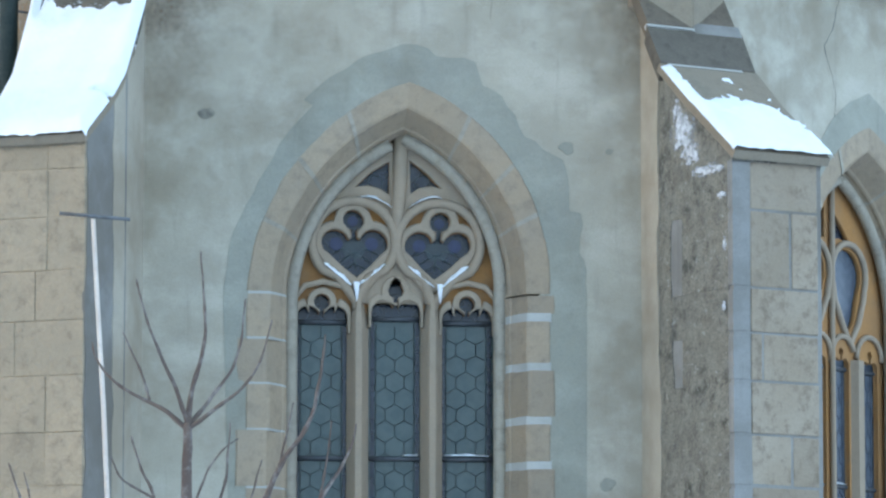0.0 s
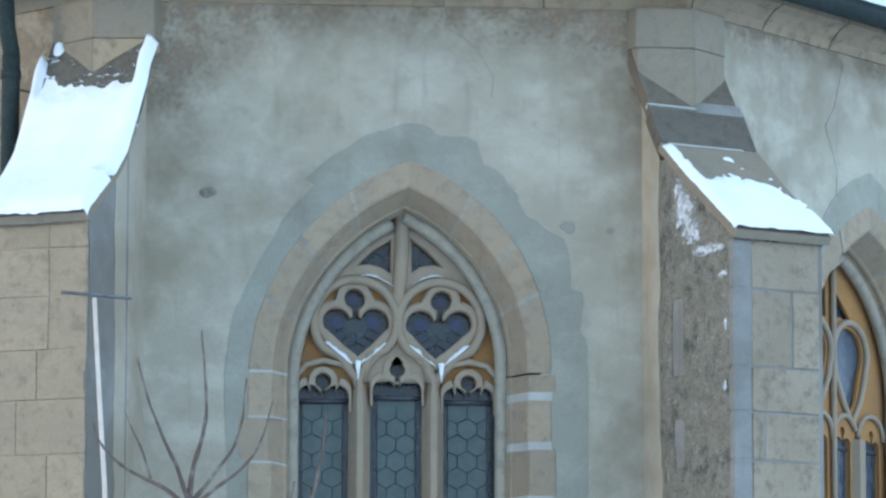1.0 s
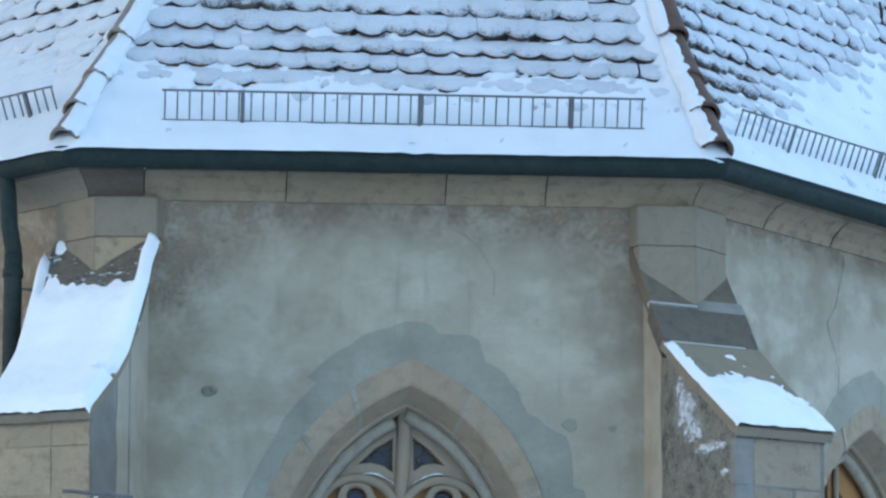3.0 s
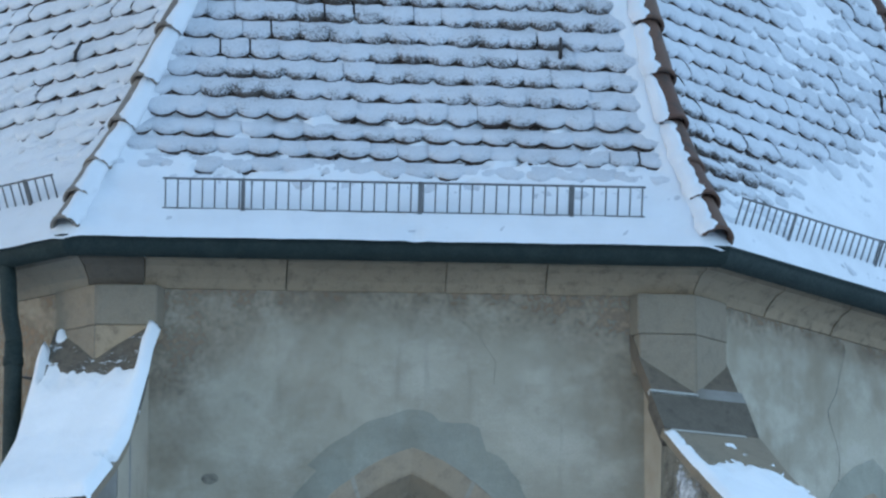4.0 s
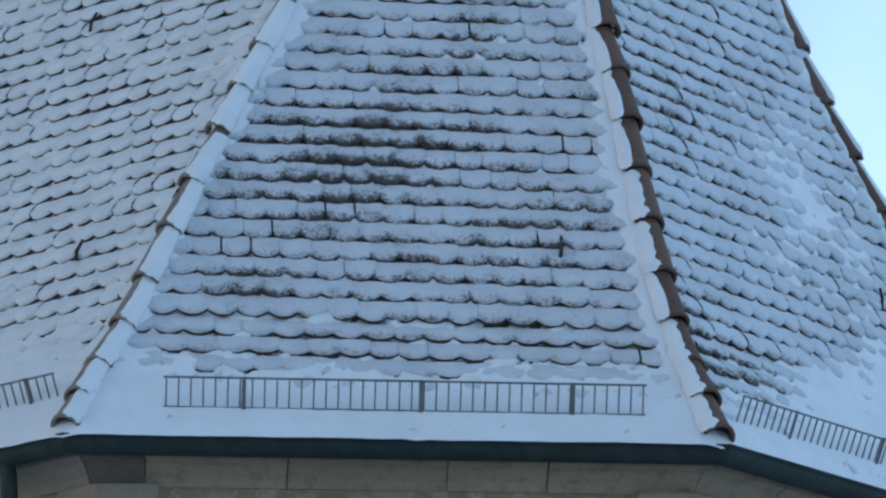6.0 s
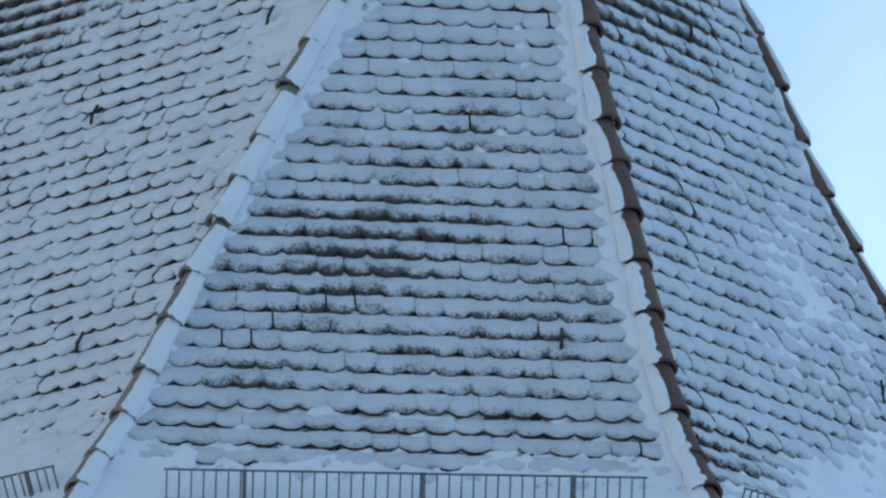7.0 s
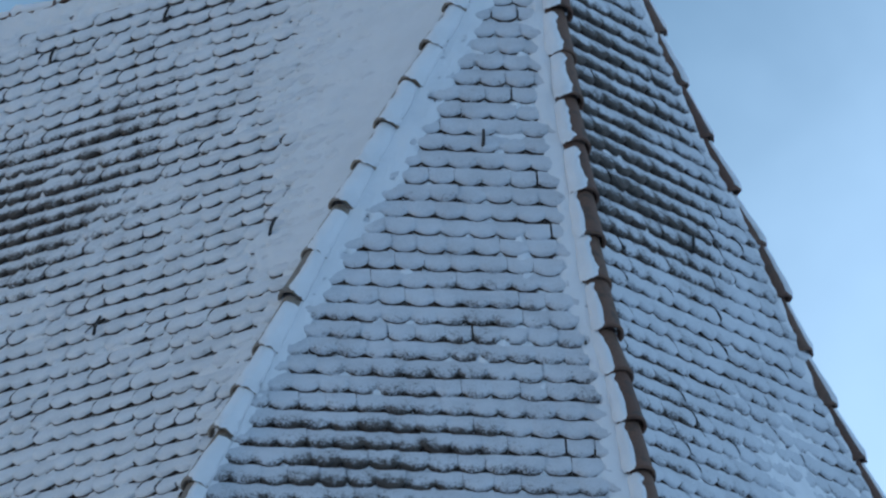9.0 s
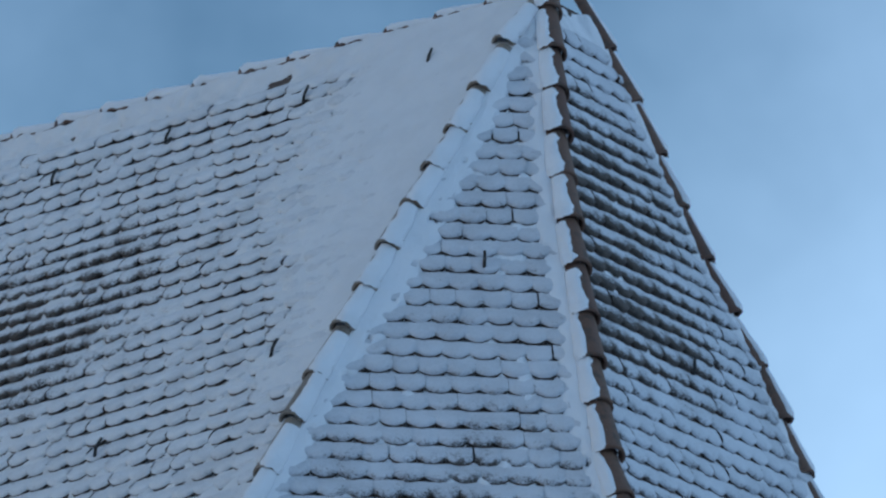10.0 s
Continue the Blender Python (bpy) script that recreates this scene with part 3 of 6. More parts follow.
# ---- snow lying in sheets over the tiles ----
def snow_sheet(name, fn, length, sign, cover, zs, nd, label, mat):
    vs, fs = [], []
    for z in zs:
        lo, hi = length(z)
        for i in range(nd + 1):
            d = lo + (hi - lo) * i / nd
            p, x, up, n = slope_frame(fn, z, d, sign)
            c = cover(z, d, p)
            c = max(-1.0, min(1.0, c))
            h = 0.026 + (0.03 * c ** 0.6 + 0.012 if c > 0 else 0.012 + 0.07 * c) + 0.005 * fbm(p.x, p.y, p.z, 3.0)
            near = min(d - lo, hi - d if fn is not on_left else 9.0)
            h -= 0.03 * max(0.0, 1 - near / 0.10)
            vs.append(p + n * h)
    for j in range(len(zs) - 1):
        for i in range(nd):
            a = j * (nd + 1) + i
            q = (a, a + 1, a + nd + 2, a + nd + 1)
            fs.append(q if sign > 0 else q[::-1])
    ob = mesh_object(name, vs, fs, mat, None, "", True)
    tagged(ob, label, "snow", kind="stuff")


def cover_front(z, d, p):
    rag = 0.55 * fbm(p.x, p.y, p.z, 2.2) + 0.45 * wob(p.x, p.y, p.z, 9)
    spike = wob(p.x + 3, p.y, p.z, 12)
    rag -= max(0, spike - 0.42) * 4.5 * (z > EAVE + 0.3)
    if z < EAVE + 0.05 and -0.25 < p.x < 0.5:
        rag -= 2.2 * max(0, wob(p.x, 0, 0, 5) + 0.25)
    w = front_len(z)
    foot = (EAVE + 0.58 - z) / 0.30 + 0.30 * abs(p.x - 0.2) / 2
    left = (0.10 + 0.20 * min(max((z - 9.5) / 3, 0), 1) * min(1, (16.2 - z) / 3) - d) / 0.10
    right = (0.20 - (w - d)) / 0.08 + 0.2 * (z < 13)
    top = (z - 15.35) / 0.2
    return max(foot, left, right, top, -0.5) + rag


def cover_left(z, d, p):
    rag = 0.55 * fbm(p.x, p.y, p.z, 1.8) + 0.5 * wob(p.x, p.y, p.z, 8)
    foot = (EAVE + 0.95 - 0.05 * d - z) / 0.4
    wide = 0.22 + 1.75 * min(max((z - 11.3) / 3.7, 0), 1)
    side = (wide - d) / 0.85
    ridge = (z - 15.72) / 0.3
    return max(foot, side, ridge, -0.42) + 1.0 * rag + 0.5 * wob(p.x, p.y, p.z, 16)


def cover_right(z, d, p):
    rag = 0.6 * fbm(p.x, p.y, p.z, 2.0) + 0.5 * wob(p.x, p.y, p.z, 9)
    foot = (EAVE + 0.30 + 0.42 * min(d, 3) - z) / 0.45
    rim = (0.12 - (far_len(z) - d)) / 0.1
    blot = (0.35 - math.hypot((d - 2.2) * 0.7, (z - 10.2) * 0.5)) * 1.2
    return max(foot, rim, blot, -0.65) + 0.8 * rag


Z_SHEET = [float(z) for z in np.linspace(EAVE - 0.055, APEX.z - 0.04, 260)]
snow_sheet("roof_snow", on_front, lambda z: (-0.02, front_len(z) + 0.02), 1, cover_front, Z_SHEET, 120, "blue-white snow lying smooth along eave and hips of the front slope", M_SHEET)
snow_sheet("roof_snow", on_left, lambda z: (-0.02, 8.5), -1, cover_left, Z_SHEET, 230, "smooth drift of snow on the side slope beside the hip", M_SHEET_WARMLIT)
snow_sheet("roof_snow", on_right, lambda z: (-0.02, far_len(z) + 0.02), 1, cover_right, Z_SHEET, 110, "patchy snow on the narrow side slope", M_SHEET)


# ---- hips and ridge ----
def hip_tile_mesh(name, long_, r0, r1, mat):
    n = 10
    vs, fs = [], []
    for y, r in ((0, r0), (0.03, r0), (0.036, r0 - 0.008), (long_, r1)):
        for k in range(n + 1):
            a = math.pi * k / n
            vs.append((r * math.cos(a), y, r * math.sin(a)))
    for k in range(n + 1):
        a = math.pi * k / n
        vs.append(((r0 - 0.022) * math.cos(a), 0.0, (r0 - 0.022) * math.sin(a)))
    for k in range(n + 1):
        a = math.pi * k / n
        vs.append(((r0 - 0.03) * math.cos(a), 0.06, (r0 - 0.03) * math.sin(a)))
    n1 = n + 1
    for j in range(3):
        for k in range(n):
            a = j * n1 + k
            fs.append((a, a + 1, a + n1 + 1, a + n1))
    for k in range(n):
        fs.append((4 * n1 + k, 4 * n1 + k + 1, k + 1, k))
        fs.append((5 * n1 + k, 5 * n1 + k + 1, 4 * n1 + k + 1, 4 * n1 + k))
    me = bpy.data.meshes.new(name)
    me.from_pydata(vs, [], fs)
    me.materials.append(mat)
    me.polygons.foreach_set("use_smooth", [True] * len(me.polygons))
    return me


def hip_snow_mesh(seed, long_, r0, r1, lo, hi):
    """Snow on a hip tile between two angles (0 is the right side, 180 the left)."""
    rnd = random.Random(seed)
    na, ny = 14, 9
    vs, fs = [], []
    ph = rnd.uniform(0, 50)
    for j in range(ny + 1):
        v = j / ny
        r = r0 + (r1 - r0) * v
        a0, a1 = lo + 24 * wob(ph, v * 6, 0), hi + 16 * wob(ph, v * 6, 7)
        for i in range(na + 1):
            u = i / na
            a = radians(a0 + (a1 - a0) * u)
            y0 = 0.006 + 0.022 * wob(ph, u * 5, 1) - 0.014 * (0.15 < u < 0.7)
            y = y0 + (long_ - 0.02 - y0) * v
            e = min(1, 6 * u * (1 - u)) * min(1, 0.25 + v * 7) * (1 - 0.3 * v)
            rr = r - 0.006 + 0.03 * e * (1 + 0.3 * wob(u * 4, v * 4, ph))
            vs.append((rr * math.cos(a), y, rr * math.sin(a)))
    for j in range(ny):
        for i in range(na):
            a = j * (na + 1) + i
            fs.append((a, a + 1, a + na + 2, a + na + 1))
    me = bpy.data.meshes.new("snow_cap")
    me.from_pydata(vs, [], fs)
    me.materials.append(M_SHEET)
    me.polygons.foreach_set("use_smooth", [True] * len(me.polygons))
    return me


def run_of_hip_tiles(name, point, length, starts, step, out_of, caps, label, lift=0.0, r=0.105, mat=M_HIP):
    """Half-round tiles along a line; starts: where the lower ends lie along it."""
    holder = mesh_object(name, [on_front(EAVE, 0)] * 3, [], M_HIP, roof, label)
    rnd = random.Random(len(name))
    body = hip_tile_mesh("hip_tile", step + 0.06, r, r - 0.026, mat)
    covers = [hip_snow_mesh(7 * i + len(name), step, r, r - 0.024, *c) for i, c in enumerate(caps)]
    for s in starts:
        if s > length - 0.1:
            break
        s = max(0.0, s - 0.05)
        a, b = point(s), point(s + step)
        y = (b - a).normalized() if s + step <= length else (point(s) - point(s - step)).normalized()
        z = out_of(s)
        z = (z - y * z.dot(y)).normalized()
        x = y.cross(z)
        a = a + z * (lift + rnd.uniform(-0.008, 0.012))
        tip = Matrix(((x.x, y.x, z.x, a.x), (x.y, y.y, z.y, a.y), (x.z, y.z, z.z, a.z), (0, 0, 0, 1))) @ pose(0, 0, 0, rnd.gauss(-2.5, 1.0), rnd.gauss(0, 3), rnd.gauss(0, 1.6))
        t = new("hip_tile", body)
        t.parent = holder
        t.matrix_basis = tip
        c = new("snow_cap", covers[min(len(covers) - 1, int(len(covers) * (0.75 * s / length + rnd.uniform(0, 0.3))))])
        c.parent = t
    return holder


def along(curve):
    zs = np.linspace(EAVE + 0.03, APEX.z - 0.02, 300)
    ps = np.array([curve(z) for z in zs])
    arc = np.concatenate([[0], np.cumsum(np.linalg.norm(np.diff(ps, axis=0), axis=1))])
    return (lambda s: Vector([float(np.interp(s, arc, ps[:, k])) for k in range(3)])), float(arc[-1])


left_pt, left_n = along(hip_left)
right_pt, right_n = along(hip_right)
far_pt, far_n = along(lambda z: on_right(z, far_len(z)))
run_of_hip_tiles("left_hip", left_pt, left_n, [0.0, 0.34, 0.71, 1.20, 1.62, 2.10, 2.56, 3.08, 3.51, 3.95, 4.51, 4.97, 5.53, 5.98, 6.46, 6.97, 7.41, 7.89, 8.43, 9.02], 0.50, lambda s: Vector((-0.42, -0.75, 0.5)), [(-8, 92), (-6, 104), (-12, 84), (-8, 108), (-8, 116), (-10, 126)], "hip of snow-capped half-round clay tiles", 0.03, 0.105, M_HIP_PALE)
run_of_hip_tiles("right_hip", right_pt, right_n, [0.03, 0.42, 0.80, 1.27, 1.68, 2.16, 2.64, 3.10, 3.58, 4.00, 4.50, 4.94, 5.40, 5.92, 6.41, 6.90, 7.40, 7.89, 8.35, 8.85], 0.48, lambda s: Vector((0.5, -0.7, 0.5)), [(122, 196), (134, 194), (114, 194), (128, 196)], "hip of brown half-round tiles, snow on one side", 0.025, 0.122)
run_of_hip_tiles("far_hip", far_pt, far_n, [0.08 + 0.4955 * i for i in range(20)], 0.4955, lambda s: Vector((0.93, -0.30, 0.5)), [(45, 115), (30, 98), (60, 122), (40, 80)], "hip of brown half-round tiles against the sky", 0.0, 0.108)
rd = left_dir(APEX.z)
ridge0 = APEX + rd * 0.05 + Vector((0, 0, 0.0))
run_of_hip_tiles("ridge", lambda s: ridge0 + rd * (9.0 - s), 9.2, [0.5 * i for i in range(18)], 0.5, lambda s: Vector((0, 0, 1)), [(15, 172), (8, 165), (20, 175)], "ridge of half-round tiles capped with snow")


# ---- cornice, gutter, downpipe ----
def eave_line(out, far_l=12.0, far_r=4.3):
    """The polygon of the eave, set out by so much from the walls."""
    tl, tr = math.tan(abs(TURN_L) / 2), math.tan(TURN_R / 2)
    nl = Vector((DL.y, -DL.x, 0)) * -1
    if nl.y > 0:
        nl = -nl
    nr = Vector((DR.y, -DR.x, 0))
    a = Vector((-HALF - out * tl, -out, 0))
    b = Vector((HALF + out * tr, -out, 0))
    return a + DL * far_l, a, b, b + DR * far_r


def cornice():
    """Blocks of cornice stone with a hollow underside, one object for each."""
    z0, z1 = 7.53, 7.76
    prof = [(0.0, z0), (0.02, z0), (0.05, z0 + 0.06), (0.12, z0 + 0.13), (0.19, z0 + 0.16), (0.20, z1), (0.0, z1)]
    holder = mesh_object("cornice", [(0, 0, z0)] * 3, [], M_STONE)
    tagged(holder, "cornice of hollow-moulded sandstone blocks under the gutter", "cornice", kind="structure")

    def block(m, x0, x1, e0, e1, mat=M_CORNICE):
        vs, fs = [], []
        n = len(prof)
        for x, e in ((x0, e0), (x1, e1)):
            for o, z in prof:
                vs.append(m @ Vector((x + e * o, -o, z + 0.004 * wob(x, z, o, 9))))
        fs.append(tuple(range(n)))
        fs.append(tuple(range(2 * n - 1, n - 1, -1)))
        for i in range(n):
            j = (i + 1) % n
            fs.append((i, i + n, j + n, j))
        mesh_object("cornice_block", vs, fs, mat, holder)

    tl, tr = math.tan(abs(TURN_L) / 2), math.tan(TURN_R / 2)
    cuts = [-HALF, -1.65, -0.71, 0.35, 1.02, HALF]
    for i in range(5):
        block(FRONT, cuts[i] + 0.004, cuts[i + 1] - 0.004, -tl if i == 0 else 0, tr if i == 4 else 0, M_WING if i == 0 else M_CORNICE)
    cuts = [0, 0.86, 1.7, 2.6, 3.4, 4.05]
    for i in range(5):
        block(RIGHT, cuts[i] + 0.005, cuts[i + 1] - 0.012, -tr if i == 0 else 0, 0)
    cuts = [-9, -7.8, -6.6, -5.5, -4.4, -3.3, -2.2, -1.1, 0]
    for i in range(8):
        block(LEFT, cuts[i] + 0.004, cuts[i + 1] - 0.006, 0, tl if i == 7 else 0, M_HEAD)


def gutter():
    g = empty("gutter", "dark green painted half-round metal gutter along the eave", "gutter")
    r, cz = 0.106, EAVE - 0.012
    n = 10
    ring = [(-r * math.cos(math.pi * k / n), -r * math.sin(math.pi * k / n)) for k in range(n + 1)]
    inner = [((r - 0.006) * math.cos(math.pi * k / n), -(r - 0.006) * math.sin(math.pi * k / n)) for k in range(n + 1)]
    # a rolled bead on the outer lip, then the bowl, then its inside
    prof = [(-r + 0.01, 0.0), (-r + 0.004, 0.013), (-r - 0.008, 0.013), (-r - 0.012, 0.002)] + ring + inner
    lines = []
    for o, dz in prof:
        lines.append([p + Vector((0, 0, cz + dz)) for p in eave_line(0.345 - o)])
    for i, name in enumerate(("gutter_run", "gutter_run", "gutter_run")):
        vs = [l[i] for l in lines] + [l[i + 1] for l in lines]
        k = len(prof)
        fs = [(j, (j + 1) % k, (j + 1) % k + k, j + k) for j in range(k)]
        mesh_object(name, vs, fs, M_GUTTER, g, "", True)
    # soldered joint bands
    ends = eave_line(0.345)
    spots = [(1, 2, d) for d in (0.03, 0.43, 1.13, 1.85, 2.6, 3.3, 4.02, 4.28)] + [(2, 3, d) for d in (0.08, 0.24, 0.75, 1.5, 2.4)] + [(1, 0, d) for d in (0.1, 0.7, 1.6)]
    for a, b, d in spots:
        u = (ends[b] - ends[a]).normalized()
        o = Vector((0, 0, 1)).cross(u)
        if o.y > 0 and abs(o.y) > abs(o.x):
            o = -o
        if (a, b) == (1, 0):
            o = Vector((-abs(DL.y), -abs(DL.x), 0))
        vs, fs = [], []
        for s in (-0.006, 0.006):
            for k in range(n + 1):
                t = math.pi * k / n
                vs.append(ends[a] + u * (d + s) + o * ((r + 0.0035) * math.cos(t)) + Vector((0, 0, cz - (r + 0.0035) * math.sin(t))))
        for k in range(n):
            fs.append((k, k + 1, k + n + 2, k + n + 1))
        mesh_object("joint_band", vs, fs, M_GUTTER, g, "", True)
    return g


def downpipe():
    d = empty("downpipe", "dark green round metal downpipe beside the snow-capped buttress", "downpipe")
    p = Vector((-2.505, 0.155, 0))
    e = eave_line(0.345)[1] + DL * 0.62
    tube("pipe", [(p.x, p.y, 0.0), (p.x, p.y, 3.0), (p.x, p.y, 7.0), (p.x, p.y, 7.18)], 0.062, M_GUTTER, d, "", 14)
    tube("elbow", [(p.x, p.y, 7.14), (p.x, p.y, 7.2), (p.x - 0.03, p.y - 0.06, 7.36), (e.x + 0.02, e.y + 0.02, 7.6), (e.x, e.y, 7.72)], 0.058, M_GUTTER, d, "", 14)
    for z in (7.05, 5.1, 3.2, 1.2):
        tube("collar", [(p.x, p.y, z - 0.03), (p.x, p.y, z - 0.028), (p.x, p.y, z + 0.028), (p.x, p.y, z + 0.03)], [0.06, 0.07, 0.07, 0.06], M_GUTTER, d, "", 14)
        tube("clip", [(p.x + 0.06, p.y, z - 0.1), (p.x + 0.3, p.y + 0.25, z - 0.1)], 0.008, M_IRON, d, "", 6)


cornice()
gutter()
downpipe()


# ---- snow guards ----
def snow_guard(name_m, length, brackets, label):
    """A grille of two rails and many bars on flat brackets. x along it, z up, y towards the roof."""
    g = empty("snow_guard", label, "snow guard", name_m, "snow guards on the eave")
    lo, hi = 0.0, 0.20
    for z in (lo, hi):
        bm = bmesh.new()
        box_bm(bm, (0, -0.006, z - 0.007), (length, 0.006, z + 0.007), 0.002)
        part("rail", bm, M_IRON, g)
    n = int(length / 0.0815)
    bm = bmesh.new()
    box_bm(bm, (-0.005, -0.004, lo - 0.03), (0.005, 0.004, hi), 0.0)
    me = bpy.data.meshes.new("bar")
    bm.to_mesh(me)
    bm.free()
    me.materials.append(M_IRON)
    for i in range(n + 1):
        b = new("bar", me)
        b.parent = g
        b.location = (0.02 + i * (length - 0.04) / n, 0.006, 0)
    for x in brackets:
        bm = bmesh.new()
        box_bm(bm, (x - 0.014, -0.018, lo - 0.08), (x + 0.014, -0.010, hi + 0.012), 0.002)
        box_bm(bm, (x - 0.014, -0.018, lo - 0.085), (x + 0.014, 0.30, lo - 0.077), 0.002, Matrix.Translation((0, 0, 0)))
        part("bracket", bm, M_IRON, g)
    return g


GUARD_Z = 8.01
snow_guard(pose(-1.545, -0.30, GUARD_Z, 22), 3.2, (0.53, 1.70, 2.71), "galvanised iron snow guard standing in eave snow")
gr0 = hip_right(8.1) + DR * 0.21 + Vector((DR.y, -DR.x, 0)) * 0.12
gm = wall_frame(gr0, DR)
gm.translation.z = GUARD_Z
gm = gm @ pose(0, 0, 0, 22)
snow_guard(gm, 3.0, (0.64, 1.75, 2.75), "galvanised iron snow guard on the side slope")
gl0 = hip_left(8.1) + DL * 0.17 + Vector((-abs(DL.y), -abs(DL.x), 0)) * 0.06
gm = wall_frame(gl0 + DL * 3.0, -DL)
gm.translation.z = GUARD_Z + 0.07
gm = gm @ pose(0, 0, 0, 22)
snow_guard(gm, 3.0, (0.4, 1.6, 2.73), "galvanised iron snow guard half sunk in drifted snow")


# ---- windows ----
def arc_pts(cx, cz, r, a0, a1, n):
    return [(cx + r * math.cos(radians(a0 + (a1 - a0) * i / n)), cz + r * math.sin(radians(a0 + (a1 - a0) * i / n))) for i in range(n + 1)]


def heart(cx, cz, s=1.0, skew=0.0):
    """The glazed opening of a soufflet: an eye over a heart, joined by a neck."""
    pts = [(0.0, -0.235)]
    pts += [(0.085, -0.165), (0.16, -0.09)]
    pts += arc_pts(0.128, -0.005, 0.092, -25, 165, 9)
    pts += [(0.018, 0.035), (0.016, 0.085)]
    pts += arc_pts(0.0, 0.150, 0.068, -75, 255, 12)
    pts += [(-0.016, 0.085), (-0.018, 0.035)]
    pts += arc_pts(-0.128, -0.005, 0.092, 15, 205, 9)
    pts += [(-0.16, -0.09), (-0.085, -0.165)]
    return [(cx + s * (x + skew * z), cz + s * z) for x, z in pts]


def lobed(cx, cz, skew=0.0):
    """The raised three-lobed field round a soufflet opening."""
    pts = [(0.0, -0.33), (0.12, -0.245), (0.21, -0.15)]
    pts += arc_pts(0.125, -0.005, 0.150, -35, 95, 8)
    pts += arc_pts(0.0, 0.150, 0.124, -12, 192, 10)
    pts += arc_pts(-0.125, -0.005, 0.150, 85, 215, 8)
    pts += [(-0.21, -0.15), (-0.12, -0.245)]
    return [(cx + x + skew * z, cz + z) for x, z in pts]


def light_head(cx, hw, zt, zb, eye, pointed=False):
    """A light: straight sides, two cusps at the head and an eye over a neck."""
    r = hw * 0.47
    pts = [(-hw, zb), (hw, zb)]
    pts += arc_pts(hw - r, zt, r, 0, 150, 8)
    pts += [(0.016, zt + 0.03), (0.014, eye - 0.045)]
    if pointed:
        pts += [(0.04, eye - 0.03), (0.052, eye), (0.035, eye + 0.045), (0, eye + 0.085), (-0.035, eye + 0.045), (-0.052, eye), (-0.04, eye - 0.03)]
    else:
        pts += arc_pts(0, eye, 0.053, -70, 250, 12)
    pts += [(-0.014, eye - 0.045), (-0.016, zt + 0.03)]
    pts += arc_pts(-hw + r, zt, r, 30, 180, 8)
    return [(cx + x, z) for x, z in pts]


def teardrop(cx, cz, r, low, skew=0.0, n=26):
    """A round moulding that runs out to a point below."""
    pts = arc_pts(cx, cz, r, -42, 222, n)
    return pts + [(cx - 0.10, cz - 0.235), (low[0] - 0.01, low[1]), (low[0] + 0.01, low[1]), (cx + 0.10, cz - 0.235)]


def came_lines(win, boxes, depth, size, mat):
    """Lead cames of a hexagon net: three strips for each cell, joined into one mesh a light."""
    for x0, x1, z0, z1 in boxes:
        vs, fs = [], []

        def strip(a, b, w=0.0026):
            d = Vector((b[0] - a[0], 0, b[1] - a[1]))
            if d.length < 1e-4:
                return
            s = Vector((-d.z, 0, d.x)).normalized() * w
            k = len(vs)
            p, q = Vector((a[0], depth, a[1])), Vector((b[0], depth, b[1]))
            f = Vector((0, -0.004, 0))
            vs.extend([p - s, p + s + f * 0, q + s, q - s, p + f, q + f])
            fs.extend([(k, k + 4, k + 5, k + 3), (k + 4, k + 1, k + 2, k + 5)])

        for x in (x0 + 0.035, x1 - 0.035):
            strip((x, z0), (x, z1))
        row, z = 0, z1 - 0.02
        while z > z0 + size * 2:
            n = max(2, int((x1 - x0 - 0.08) / size))
            w = (x1 - x0 - 0.07) / n
            for i in range(n + 1):
                x = x0 + 0.035 + i * w
                if row % 2 == 0:
                    strip((x, z), (x, z - size * 0.62))
                    if i < n:
                        strip((x, z - size * 0.62), (x + w / 2, z - size * 0.95))
                        strip((x + w, z - size * 0.62), (x + w / 2, z - size * 0.95))
                elif i < n:
                    strip((x + w / 2, z), (x + w / 2, z - size * 0.62))
                    strip((x + w / 2, z - size * 0.62), (x, z - size * 0.95))
                    strip((x + w / 2, z - size * 0.62), (x + w, z - size * 0.95))
            z -= size * 0.95
            row += 1
        mesh_object("lead_net", vs, fs, mat, win)


def dusting(name, path, w, thick, y0, y1, parent):
    """A strip of snow lying on a moulding: path in xz, spread in depth from y0 to y1."""
    vs, fs = [], []
    n, k = len(path), 4
    for i, (x, z) in enumerate(path):
        e = math.sin(math.pi * (i + 0.4) / (n - 0.2)) ** 0.5
        for j in range(k + 1):
            v = j / k
            t = thick * e * (1 - (2 * v - 1) ** 2 * 0.8) * (1 + 0.6 * wob(x * 30, v, z * 30))
            vs.append((x + 0.004 * wob(x, v, z, 60), y0 + (y1 - y0) * v + 0.006 * wob(x * 40, v, 3), z + max(t, -0.002)))
    for i in range(n - 1):
        for j in range(k):
            a = i * (k + 1) + j
            fs.append((a, a + k + 1, a + k + 2, a + 1))
    return mesh_object(name, vs, fs, M_SNOW_BRIGHT, parent, "", True)


